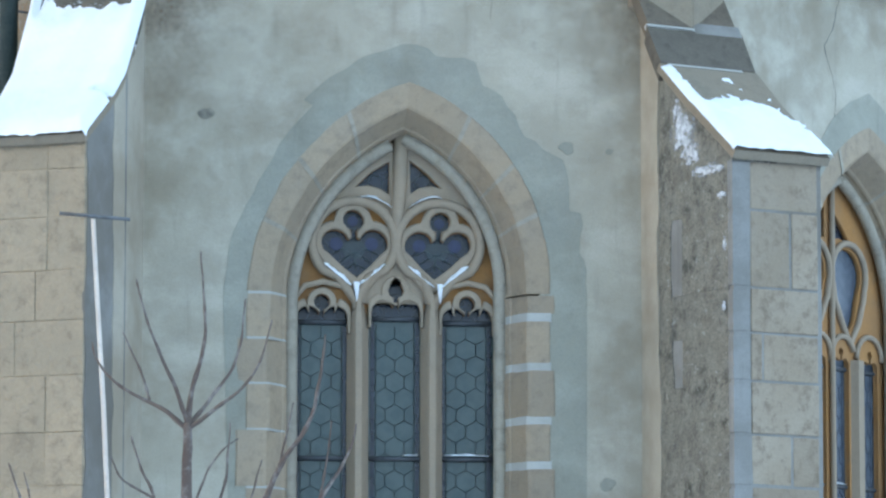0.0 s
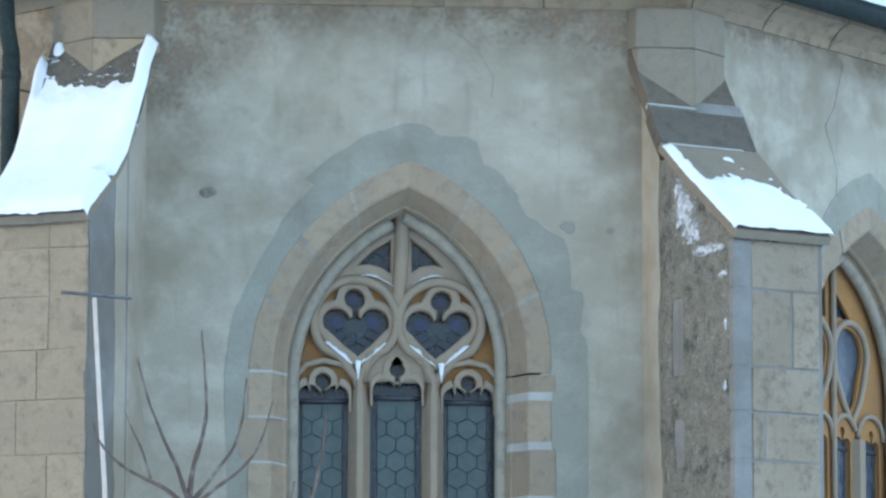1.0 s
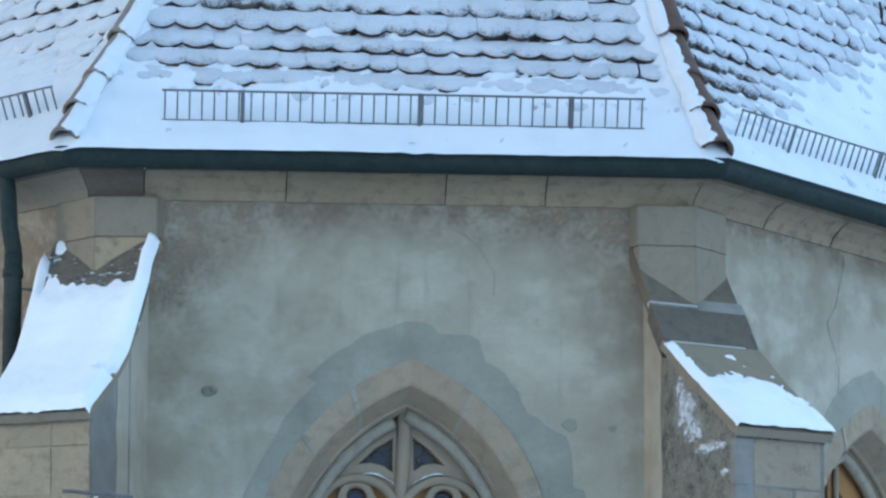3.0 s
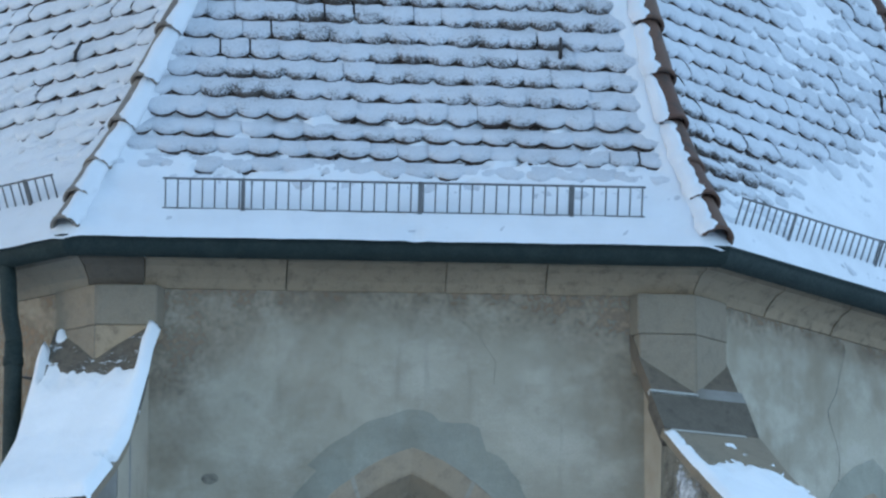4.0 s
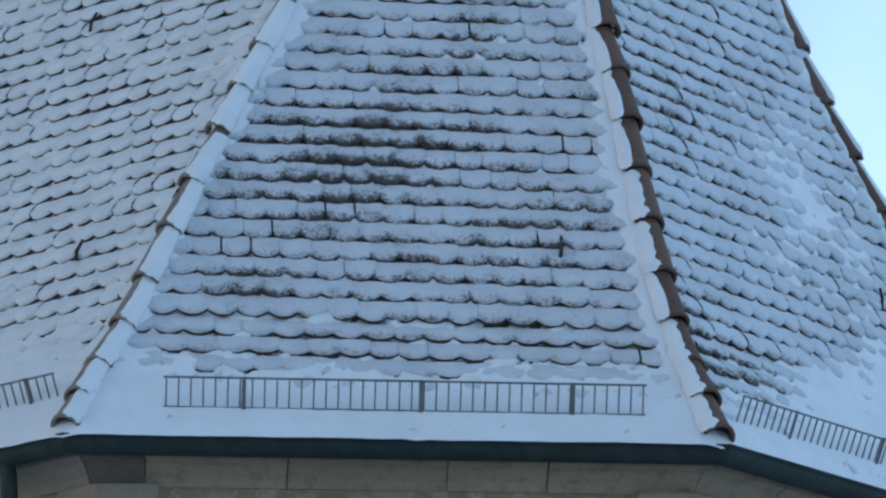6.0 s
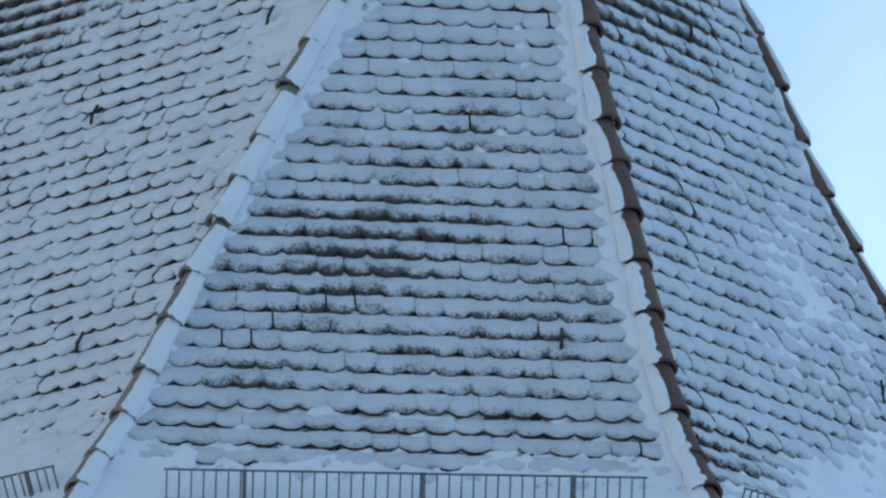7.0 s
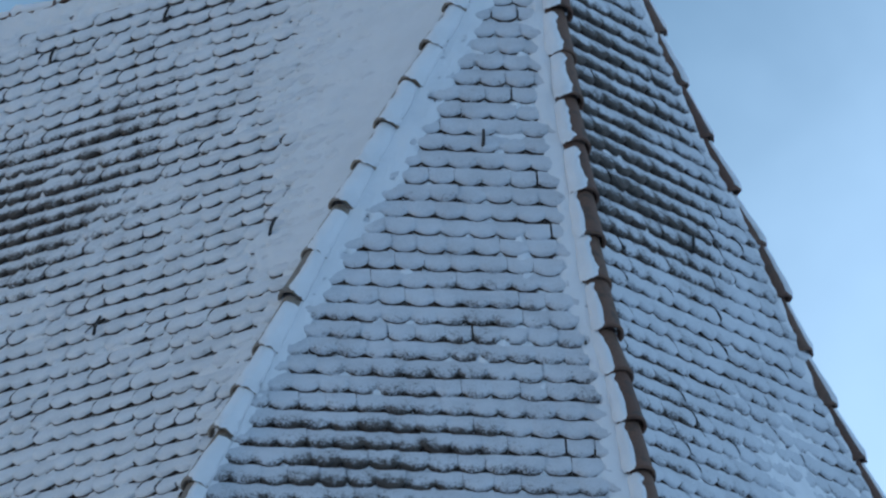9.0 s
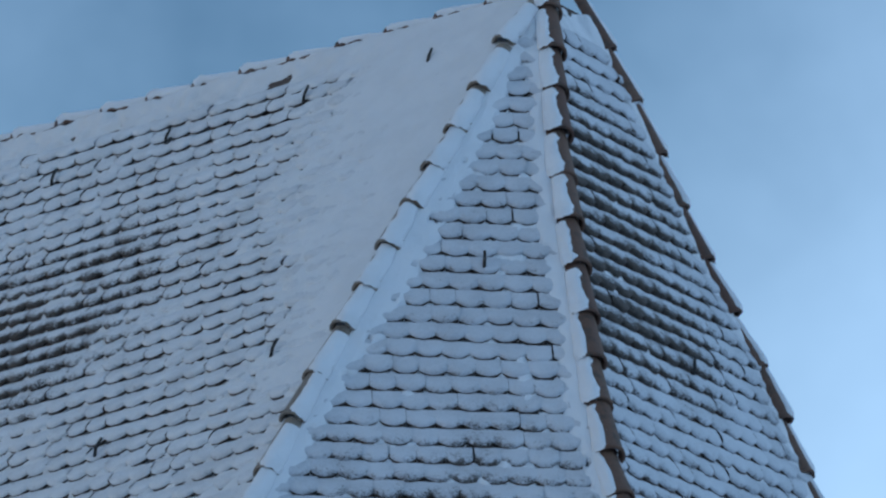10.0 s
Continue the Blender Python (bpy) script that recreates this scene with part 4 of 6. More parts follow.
def surround(win, jambs_l, jambs_r, wide):
    """The stone frame: jamb stones and voussoirs with a splayed inner side. One object for each stone."""
    oa, oh, ia, ih = 1.0, 1.42, 0.745, 1.125
    # across the stone: how far from the outer to the inner line, and depth
    sect = [(0.0, 0.10), (0.0, -0.006), (0.03, -0.012), (0.55, -0.012), (0.62, -0.004), (0.96, 0.15), (1.0, 0.155), (1.03, 0.17), (1.02, 0.20), (1.09, 0.22), (1.09, 0.46)]

    def line(t):
        """Outer and inner point; t below 0: left jamb by height, 0 to 1 left arc, 1 to 2 right arc, above 2: right jamb."""
        def pt(a, h, lean):
            r = (a * a + h * h) / (2 * a)
            top = math.asin(min(1, h / r))
            side = -1 if t <= 1 else 1
            k = t if t <= 1 else 2 - t
            if k < 0:
                return Vector((side * a, 0, SPRING + k))
            g = top * k
            x, z = r * math.cos(g) - (r - a), r * math.sin(g)
            return Vector((side * x + lean * z / h, 0, SPRING + z))
        o, i = pt(oa, oh, 0.065), pt(ia, ih, 0.045)
        return o, i

    def stone_piece(t0, t1, mat, extra=0.0, n=5, back=None, name="surround_stone"):
        vs, fs = [], []
        k = len(sect)
        rr = random.Random(int(t0 * 1000))
        dy = rr.uniform(-0.004, 0.004) if back is None else back
        for a in range(n + 1):
            t = t0 + (t1 - t0) * a / n
            o, i = line(t)
            o = o + (o - i).normalized() * extra
            pinch = 0.003 if (a in (0, n) and back is None) else 0.0
            for s, y in sect:
                p = o + (i - o) * s
                q = 0.006 * fbm(p.x * 3, t, p.z * 3, 2.0)
                vs.append((p.x + q, y + dy + (pinch if s < 0.9 else 0) + 0.5 * q, p.z + 0.3 * q))
        for a in range(n):
            for j in range(k - 1):
                c = a * k + j
                fs.append((c, c + k, c + k + 1, c + 1))
        fs.append(tuple(range(k)))
        fs.append(tuple(n * k + j for j in range(k))[::-1])
        mesh_object(name, vs, fs, mat, win)

    gap = 0.007
    cuts = [0.0, 0.27, 0.52, 0.76]
    for i in range(3):
        stone_piece(cuts[i] + gap, cuts[i + 1] - gap, M_STONE)
    # the keystone straddles the apex
    cr = [1.26, 1.50, 1.70, 2.0]
    stone_piece(0.76 + gap, 1.0, M_STONE, 0.0, 4)
    stone_piece(1.0001, 1.26 - gap, M_STONE, 0.0, 4)
    for i in range(3):
        stone_piece(cr[i] + gap, cr[i + 1] - gap, M_STONE)
    for i in range(len(jambs_l) - 1):
        stone_piece(-(SPRING - jambs_l[i + 1]) + gap, -(SPRING - jambs_l[i]) - gap, M_STONE, (0.06 if i % 2 else 0.0), 2)
    for i in range(len(jambs_r) - 1):
        stone_piece(2 + (SPRING - jambs_r[i]) + (wide if i else 0.001), 2 + (SPRING - jambs_r[i + 1]) - wide, M_STONE, (0.0 if i % 2 else 0.03), 2)
    # joints, filled a little behind the face
    for t in cuts[1:] + cr[:-1]:
        stone_piece(t - gap - 0.002, t + gap + 0.002, M_STONE_GREY, -0.002, 1, -0.001, "mortar_joint")
    for z in jambs_l[:-1]:
        stone_piece(-(SPRING - z) - gap - 0.002, -(SPRING - z) + gap + 0.002, M_LIME, -0.002, 1, 0.004, "mortar_joint")
    for z in jambs_r[1:-1]:
        stone_piece(2 + (SPRING - z) - wide - 0.004, 2 + (SPRING - z) + wide + 0.004, M_LIME, 0.012, 1, 0.003, "mortar_joint")
    # reveal behind the splay
    sill = [(-0.85, FOOT - 0.2), (0.85, FOOT - 0.2), (0.85, FOOT + 0.02), (-0.85, FOOT + 0.02)]
    plate("sill", [sill], -0.05, 0.5, M_STONE, win)


def tracery(win):
    """Two soufflets over three cusped lights, glazed behind."""
    B = WIN_Z
    up = lambda pts: [(x, z + B) for x, z in pts]
    hL, hR = heart(-0.272, 0.508, 1.0, -0.06), heart(0.282, 0.497, 1.0, 0.10)
    heads = [light_head(-0.487, 0.170, 0.0, FOOT - B, 0.108), light_head(0.004, 0.162, 0.045, FOOT - B, 0.185, True), light_head(0.478, 0.167, -0.005, FOOT - B, 0.10)]
    wider = [light_head(-0.487, 0.20, 0.0, FOOT - B + 0.01, 0.108), light_head(0.004, 0.19, 0.045, FOOT - B + 0.01, 0.185, True), light_head(0.478, 0.197, -0.005, FOOT - B + 0.01, 0.10)]
    triL = [(-0.041, 1.056), (-0.041, 0.83), (-0.10, 0.87), (-0.18, 0.892), (-0.267, 0.882), (-0.16, 0.985)]
    triR = [(0.094, 1.065), (0.20, 0.985), (0.305, 0.877), (0.24, 0.892), (0.16, 0.88), (0.10, 0.838)]
    body = arch(0.735, 1.10, 0.13, FOOT - B, 0.045)
    # ochre-washed ground of the tracery
    plate("tracery_ground", [up(body), up(hL), up(hR), up(triL), up(triR)] + [up(h) for h in wider], 0.325, 0.42, M_OCHRE, win, "ochre-washed recessed tracery ground", 0.004)
    # raised fields
    plate("cusped_field", [up(lobed(-0.272, 0.508, -0.06)), up(hL)], 0.275, 0.33, M_TRACERY, win, "", 0.014)
    plate("cusped_field", [up(lobed(0.282, 0.497, 0.10)), up(hR)], 0.275, 0.33, M_TRACERY, win, "", 0.014)
    for h, cx, hw, zt, eye in ((heads[0], -0.487, 0.170, 0.0, 0.108), (heads[1], 0.004, 0.162, 0.045, 0.185), (heads[2], 0.478, 0.167, -0.005, 0.10)):
        w = hw + 0.02
        out = [(cx - w, zt - 0.06), (cx + w, zt - 0.06), (cx + w, zt + 0.05)] + arc_pts(cx + w * 0.52, zt + 0.04, w * 0.48, 10, 80, 5)
        out += arc_pts(cx, eye, 0.098, -15, 195, 9) + arc_pts(cx - w * 0.52, zt + 0.04, w * 0.48, 100, 170, 5) + [(cx - w, zt + 0.05)]
        low = zt - 0.10
        ring = [(cx + w, low)] + out[2:] + [(cx - w, low), (cx - hw, low)] + h[2:][::-1] + [(cx + hw, low)]
        plate("head_cusp", [up(ring)], 0.28, 0.33, M_TRACERY, win, "", 0.008)
    top_field = [(x, z) for x, z in arch(0.725, 1.09, 0.13, 0.4, 0.045) if z > 0.62]
    top_field += arc_pts(0.287, 0.497, 0.278, 25, 150, 12) + [(0.005, 0.60)] + arc_pts(-0.277, 0.508, 0.278, 30, 155, 12)
    plate("top_field", [up(top_field), up(triL), up(triR)], 0.285, 0.33, M_TRACERY, win, "", 0.012)
    # the spandrel between the two soufflets
    mid = [(0.004, 0.66), (-0.02, 0.50), (-0.06, 0.36), (-0.13, 0.26), (-0.20, 0.19), (-0.20, 0.10), (0.20, 0.10), (0.20, 0.19), (0.13, 0.26), (0.07, 0.36), (0.03, 0.50)]
    plate("spandrel_field", [up(mid), up(arc_pts(0.004, 0.19, 0.09, 0, 345, 15))], 0.295, 0.34, M_TRACERY, win, "", 0.008)
    # mouldings
    y = 0.275
    P = lambda pts, yy=y: [(x, yy, z + B) for x, z in pts]
    for cx, cz, low in ((-0.277, 0.508, (-0.256, 0.12)), (0.287, 0.497, (0.250, 0.11))):
        tube("ring_moulding", P(teardrop(cx, cz, 0.278, low)), 0.033, M_TRACERY, win, "", 8, True)
    tube("king_mullion", P([(0.035, 1.28), (0.03, 0.95), (0.012, 0.70), (0.005, 0.55)]), [0.05, 0.05, 0.045, 0.02], M_TRACERY, win, "", 8)
    for cx in (-0.245, 0.245):
        prof = [(-0.072, 0.40), (-0.072, 0.345), (-0.034, 0.262), (-0.020, 0.240), (0.020, 0.240), (0.034, 0.262), (0.072, 0.345), (0.072, 0.40)]
        zs = (FOOT, B - 0.02, B + 0.06, B + 0.16)
        vs, fs = [], []
        for z in zs:
            sc = 1.0 if z < B else (0.75 if z < B + 0.1 else 0.35)
            vs += [(cx + px * sc, py, z) for px, py in prof]
        for i in range(3):
            for j in range(7):
                c = i * 8 + j
                fs.append((c, c + 1, c + 9, c + 8))
        mesh_object("mullion", vs, fs, M_TRACERY, win, "grey stone mullion")
    for side in (-1, 1):
        bm = bmesh.new()
        box_bm(bm, (min(side * 0.657, side * 0.745), 0.29, FOOT), (max(side * 0.657, side * 0.745), 0.335, B + 0.02), 0.006)
        part("jamb_strip", bm, M_TRACERY, win)
        tube("jamb_moulding", [(side * 0.695, 0.25, FOOT), (side * 0.695, 0.25, B), (side * 0.695, 0.25, SPRING)] + [(x, 0.235, z) for x, z in (arch(0.695, 1.07, SPRING, FOOT, 0.045)[2:15] if side < 0 else arch(0.695, 1.07, SPRING, FOOT, 0.045)[-3:-17:-1])], 0.046, M_STONE_GREY, win, "", 8)
        a, b = side * 0.675, side * 0.262
        tube("head_moulding", P([(a, 0.05), (a * 0.985, 0.14), (side * 0.60, 0.215), (side * 0.48, 0.242), (side * 0.36, 0.215), (side * 0.29, 0.16), (b, 0.06)]), 0.020, M_TRACERY, win, "", 8)
    tube("head_moulding", P([(-0.215, 0.10), (-0.19, 0.2), (-0.11, 0.29), (0.004, 0.40)]), 0.016, M_TRACERY, win, "", 8)
    tube("head_moulding", P([(0.215, 0.10), (0.19, 0.2), (0.11, 0.29), (0.004, 0.40)]), 0.016, M_TRACERY, win, "", 8)
    # glass
    def pane(name, outline, mat, d=0.372):
        return plate(name, [up(outline)], d, d + 0.006, mat, win, "", 0.001)
    for hh, cx, cz, sk in ((hL, -0.272, 0.508, -0.06), (hR, 0.282, 0.497, 0.10)):
        pane("glass_pane", heart(cx, cz, 1.06, sk), M_GLASS_DARK)
        for dx, dz, rr in ((0, 0.15, 0.036), (-0.118, 0.0, 0.045), (0.118, 0.0, 0.045)):
            pane("blue_roundel", arc_pts(cx + dx + sk * dz, cz + dz, rr, 0, 345, 15), M_GLASS_BLUE, 0.362)
        for pts in ([(-0.15, -0.07), (-0.07, -0.03), (0, -0.08), (0.07, -0.03), (0.15, -0.07)], [(-0.10, -0.12), (0, -0.06), (0.10, -0.12)], [(-0.06, -0.165), (0, -0.13), (0.06, -0.165)], [(0, -0.06), (0, -0.17)], [(-0.05, 0.06), (0, 0.03), (0.05, 0.06)]):
            tube("lead_came", [(cx + x + sk * z, 0.366, cz + z + B) for x, z in pts], 0.004, M_LEAD, win, "", 5)
        pane("glass_field", [(cx - 0.10, cz - 0.005), (cx - 0.05, cz - 0.1), (cx + 0.05, cz - 0.1), (cx + 0.10, cz - 0.005), (cx + 0.04, cz + 0.02), (cx - 0.04, cz + 0.02)], M_GLASS_TEAL, 0.365)
    for tri, sx in ((triL, -1), (triR, 1)):
        mx = sum(p[0] for p in tri) / 6
        mz = sum(p[1] for p in tri) / 6
        pane("glass_pane", [(mx + (x - mx) * 1.08, mz + (z - mz) * 1.08) for x, z in tri], M_GLASS_DARK)
        tube("lead_came", [(mx + 0.05 * math.cos(i * 0.52), 0.366, mz + B + 0.05 * math.sin(i * 0.52)) for i in range(12)], 0.003, M_LEAD, win, "", 5, True)
    for (cx, hw, zt) in ((-0.487, 0.170, 0.0), (0.004, 0.162, 0.045), (0.478, 0.167, -0.005)):
        pane("glass_pane", [(cx - hw - 0.04, FOOT - B), (cx + hw + 0.04, FOOT - B), (cx + hw + 0.04, zt - 0.03), (cx - hw - 0.04, zt - 0.03)], M_GLASS, 0.385)
        pane("head_pane", [(cx - hw, zt - 0.03), (cx + hw, zt - 0.03), (cx + hw * 0.9, zt + 0.09), (cx + 0.07, zt + 0.29), (cx - 0.07, zt + 0.29), (cx - hw * 0.9, zt + 0.09)], M_GLASS_DARK, 0.380)
        for sx in (-1, 1):
            pane("border_strip", [(cx + sx * (hw - 0.026), FOOT - B), (cx + sx * hw, FOOT - B), (cx + sx * hw, zt - 0.04), (cx + sx * (hw - 0.026), zt - 0.04)], M_GLASS_DARK, 0.377)
        # saddle bars
        z = -0.02 if abs(cx) > 0.1 else 0.005
        while z > FOOT - B:
            tube("saddle_bar", [(cx - hw - 0.01, 0.355, z + B), (cx + hw + 0.01, 0.355, z + B)], 0.017, M_BAR, win, "", 6)
            z = -0.925 if z > -0.5 else z - 0.92
    came_lines(win, [(cx - hw, cx + hw, FOOT, B - 0.03) for cx, hw in ((-0.487, 0.170), (0.004, 0.162), (0.478, 0.167))], 0.378, 0.115, M_LEAD)
    # snow caught on the mouldings
    for cx, cz in ((-0.272, 0.508), (0.282, 0.497)):
        for s in (-1, 1):
            pts = [(cx + s * (0.20 - 0.175 * i / 8), cz - 0.155 - 0.145 * (i / 8) ** 0.9) for i in range(9)]
            dusting("snow_strip", [(x, z + B) for x, z in pts], 0.02, 0.042 if s * cx > -0.1 else 0.034, 0.24, 0.285, win)
        tube("snow_strip", [(cx + 0.012, 0.243, cz - 0.27 + B), (cx + 0.012, 0.240, cz - 0.32 + B), (cx + 0.014, 0.244, cz - 0.40 + B)], [0.022, 0.018, 0.003], M_SNOW_BRIGHT, win, "", 6)
    for s in (-1, 1):
        pts = [(0.03 + s * (0.055 + 0.22 * i / 8), 0.735 + 0.07 * math.sin(math.pi * 0.62 * i / 8)) for i in range(9)]
        dusting("snow_strip", [(x, z + B) for x, z in pts], 0.02, 0.020, 0.245, 0.30, win)
    dusting("snow_strip", [(0.33 + 0.30 * i / 8, B - 0.906) for i in range(9)], 0.02, 0.016, 0.335, 0.372, win)
    dusting("snow_strip", [(0.06 + 0.1 * i / 5, B - 0.906) for i in range(6)], 0.02, 0.012, 0.335, 0.372, win)


def tracery_four(win):
    """Four narrow lights in pairs about a slender king mullion, two drop-shaped openings and two triangles above."""
    head = 4.83
    drops = []
    for sd in (-1, 1):
        d = arc_pts(sd * 0.235, 5.48, 0.185, -20, 200, 14) + [(sd * 0.235 - 0.15, 5.32), (sd * 0.25 - 0.07, 5.14), (sd * 0.255, 5.05), (sd * 0.26 + 0.07, 5.16), (sd * 0.235 + 0.14, 5.33)]
        drops.append(d)
    tris = [[(sd * 0.045, 5.95), (sd * 0.045, 5.72), (sd * 0.14, 5.735), (sd * 0.30, 5.70), (sd * 0.20, 5.80)] for sd in (-1, 1)]
    lights = []
    for cx in (-0.53, -0.15, 0.15, 0.53):
        lights.append([(cx - 0.105, FOOT), (cx + 0.105, FOOT), (cx + 0.105, head)] + arc_pts(cx + 0.055, head + 0.01, 0.05, 10, 140, 5) + arc_pts(cx, head + 0.10, 0.035, -60, 240, 8) + arc_pts(cx - 0.055, head + 0.01, 0.05, 40, 170, 5) + [(cx - 0.105, head)])
    body = arch(0.735, 1.10, SPRING, FOOT, 0.045)
    plate("tracery_ground", [body] + drops + tris + lights, 0.30, 0.335, M_OCHRE, win, "ochre-washed recessed tracery ground", 0.004)
    for d, t in zip(drops, tris):
        plate("glass_pane", [d], 0.337, 0.343, M_GLASS_GREY, win, "", 0.001)
        plate("glass_pane", [t], 0.337, 0.343, M_GLASS_DARK, win, "", 0.001)
    tube("king_mullion", [(0.01, 0.275, 6.18), (0.008, 0.275, 5.6), (0.0, 0.275, 5.1), (0.0, 0.275, head), (0.0, 0.275, FOOT)], 0.022, M_TRACERY, win, "", 8)
    for sd in (-1, 1):
        ring = arc_pts(sd * 0.235, 5.48, 0.225, -25, 205, 18) + [(sd * 0.235 - 0.19, 5.30), (sd * 0.25 - 0.10, 5.12), (sd * 0.25, 4.99), (sd * 0.25 + 0.11, 5.14), (sd * 0.235 + 0.19, 5.31)]
        tube("ring_moulding", [(x, 0.285, z) for x, z in ring], 0.024, M_TRACERY, win, "", 8, True)
        tube("head_moulding", [(x, 0.285, z) for x, z in [(0.0, head + 0.02)] + arc_pts(sd * 0.155, head + 0.06, 0.15, 180 if sd > 0 else 0, 20 if sd > 0 else 160, 9)], 0.020, M_TRACERY, win, "", 8)
        tube("head_moulding", [(x, 0.285, z) for x, z in arc_pts(sd * 0.50, head + 0.06, 0.17, 0, 180, 10)], 0.020, M_TRACERY, win, "", 8)
        vs = [(sd * 0.34 + x, y, z) for z in (FOOT, head + 0.05) for x, y in ((-0.085, 0.40), (-0.085, 0.33), (-0.035, 0.25), (0.035, 0.25), (0.085, 0.33), (0.085, 0.40))]
        mesh_object("mullion", vs, [(i, i + 1, i + 7, i + 6) for i in range(5)], M_TRACERY, win, "grey stone mullion")
        line = arch(0.70, 1.07, SPRING, FOOT, 0.045)
        tube("jamb_moulding", [(x, 0.24, z) for x, z in (line[:16] if sd < 0 else line[:14:-1])], 0.042, M_STONE_GREY, win, "", 8)
    for cx in (-0.53, -0.15, 0.15, 0.53):
        plate("glass_pane", [rect(cx - 0.13, cx + 0.13, FOOT, head + 0.15)], 0.345, 0.351, M_GLASS_GREY, win, "", 0.001)
        for z in (head - 0.02, head - 0.85, head - 1.7):
            tube("saddle_bar", [(cx - 0.115, 0.335, z), (cx + 0.115, 0.335, z)], 0.017, M_BAR, win, "", 6)
    came_lines(win, [(cx - 0.105, cx + 0.105, FOOT, head - 0.03) for cx in (-0.53, -0.15, 0.15, 0.53)], 0.3445, 0.115, M_GLASS_DARK)
    dusting("snow_strip", [(0.06 + 0.18 * i / 6, head - 0.833) for i in range(7)], 0.02, 0.012, 0.315, 0.345, win)


def window(name, m, label, jl, jr, wide, pattern):
    win = empty(name, label, "window", m, kind="structure")
    surround(win, jl, jr, wide)
    pattern(win)
    return win


JR = [SPRING, 4.93, 4.605, 4.25, 3.955, 3.6, 3.2, 2.85, 2.4, FOOT]
JL = [SPRING, 4.78, 4.48, 4.18, 3.8, 3.45, 3.0, 2.6, 2.2, FOOT]
window("window_1", FRONT @ pose(0.07, 0, 0), "pointed church window with stone tracery and leaded glass", JL, JR, 0.026, tracery)
window("window_2", RIGHT @ pose(WIN2, 0, 0), "pointed tracery window partly hidden behind the mossy buttress", JR, JL, 0.01, tracery_four)


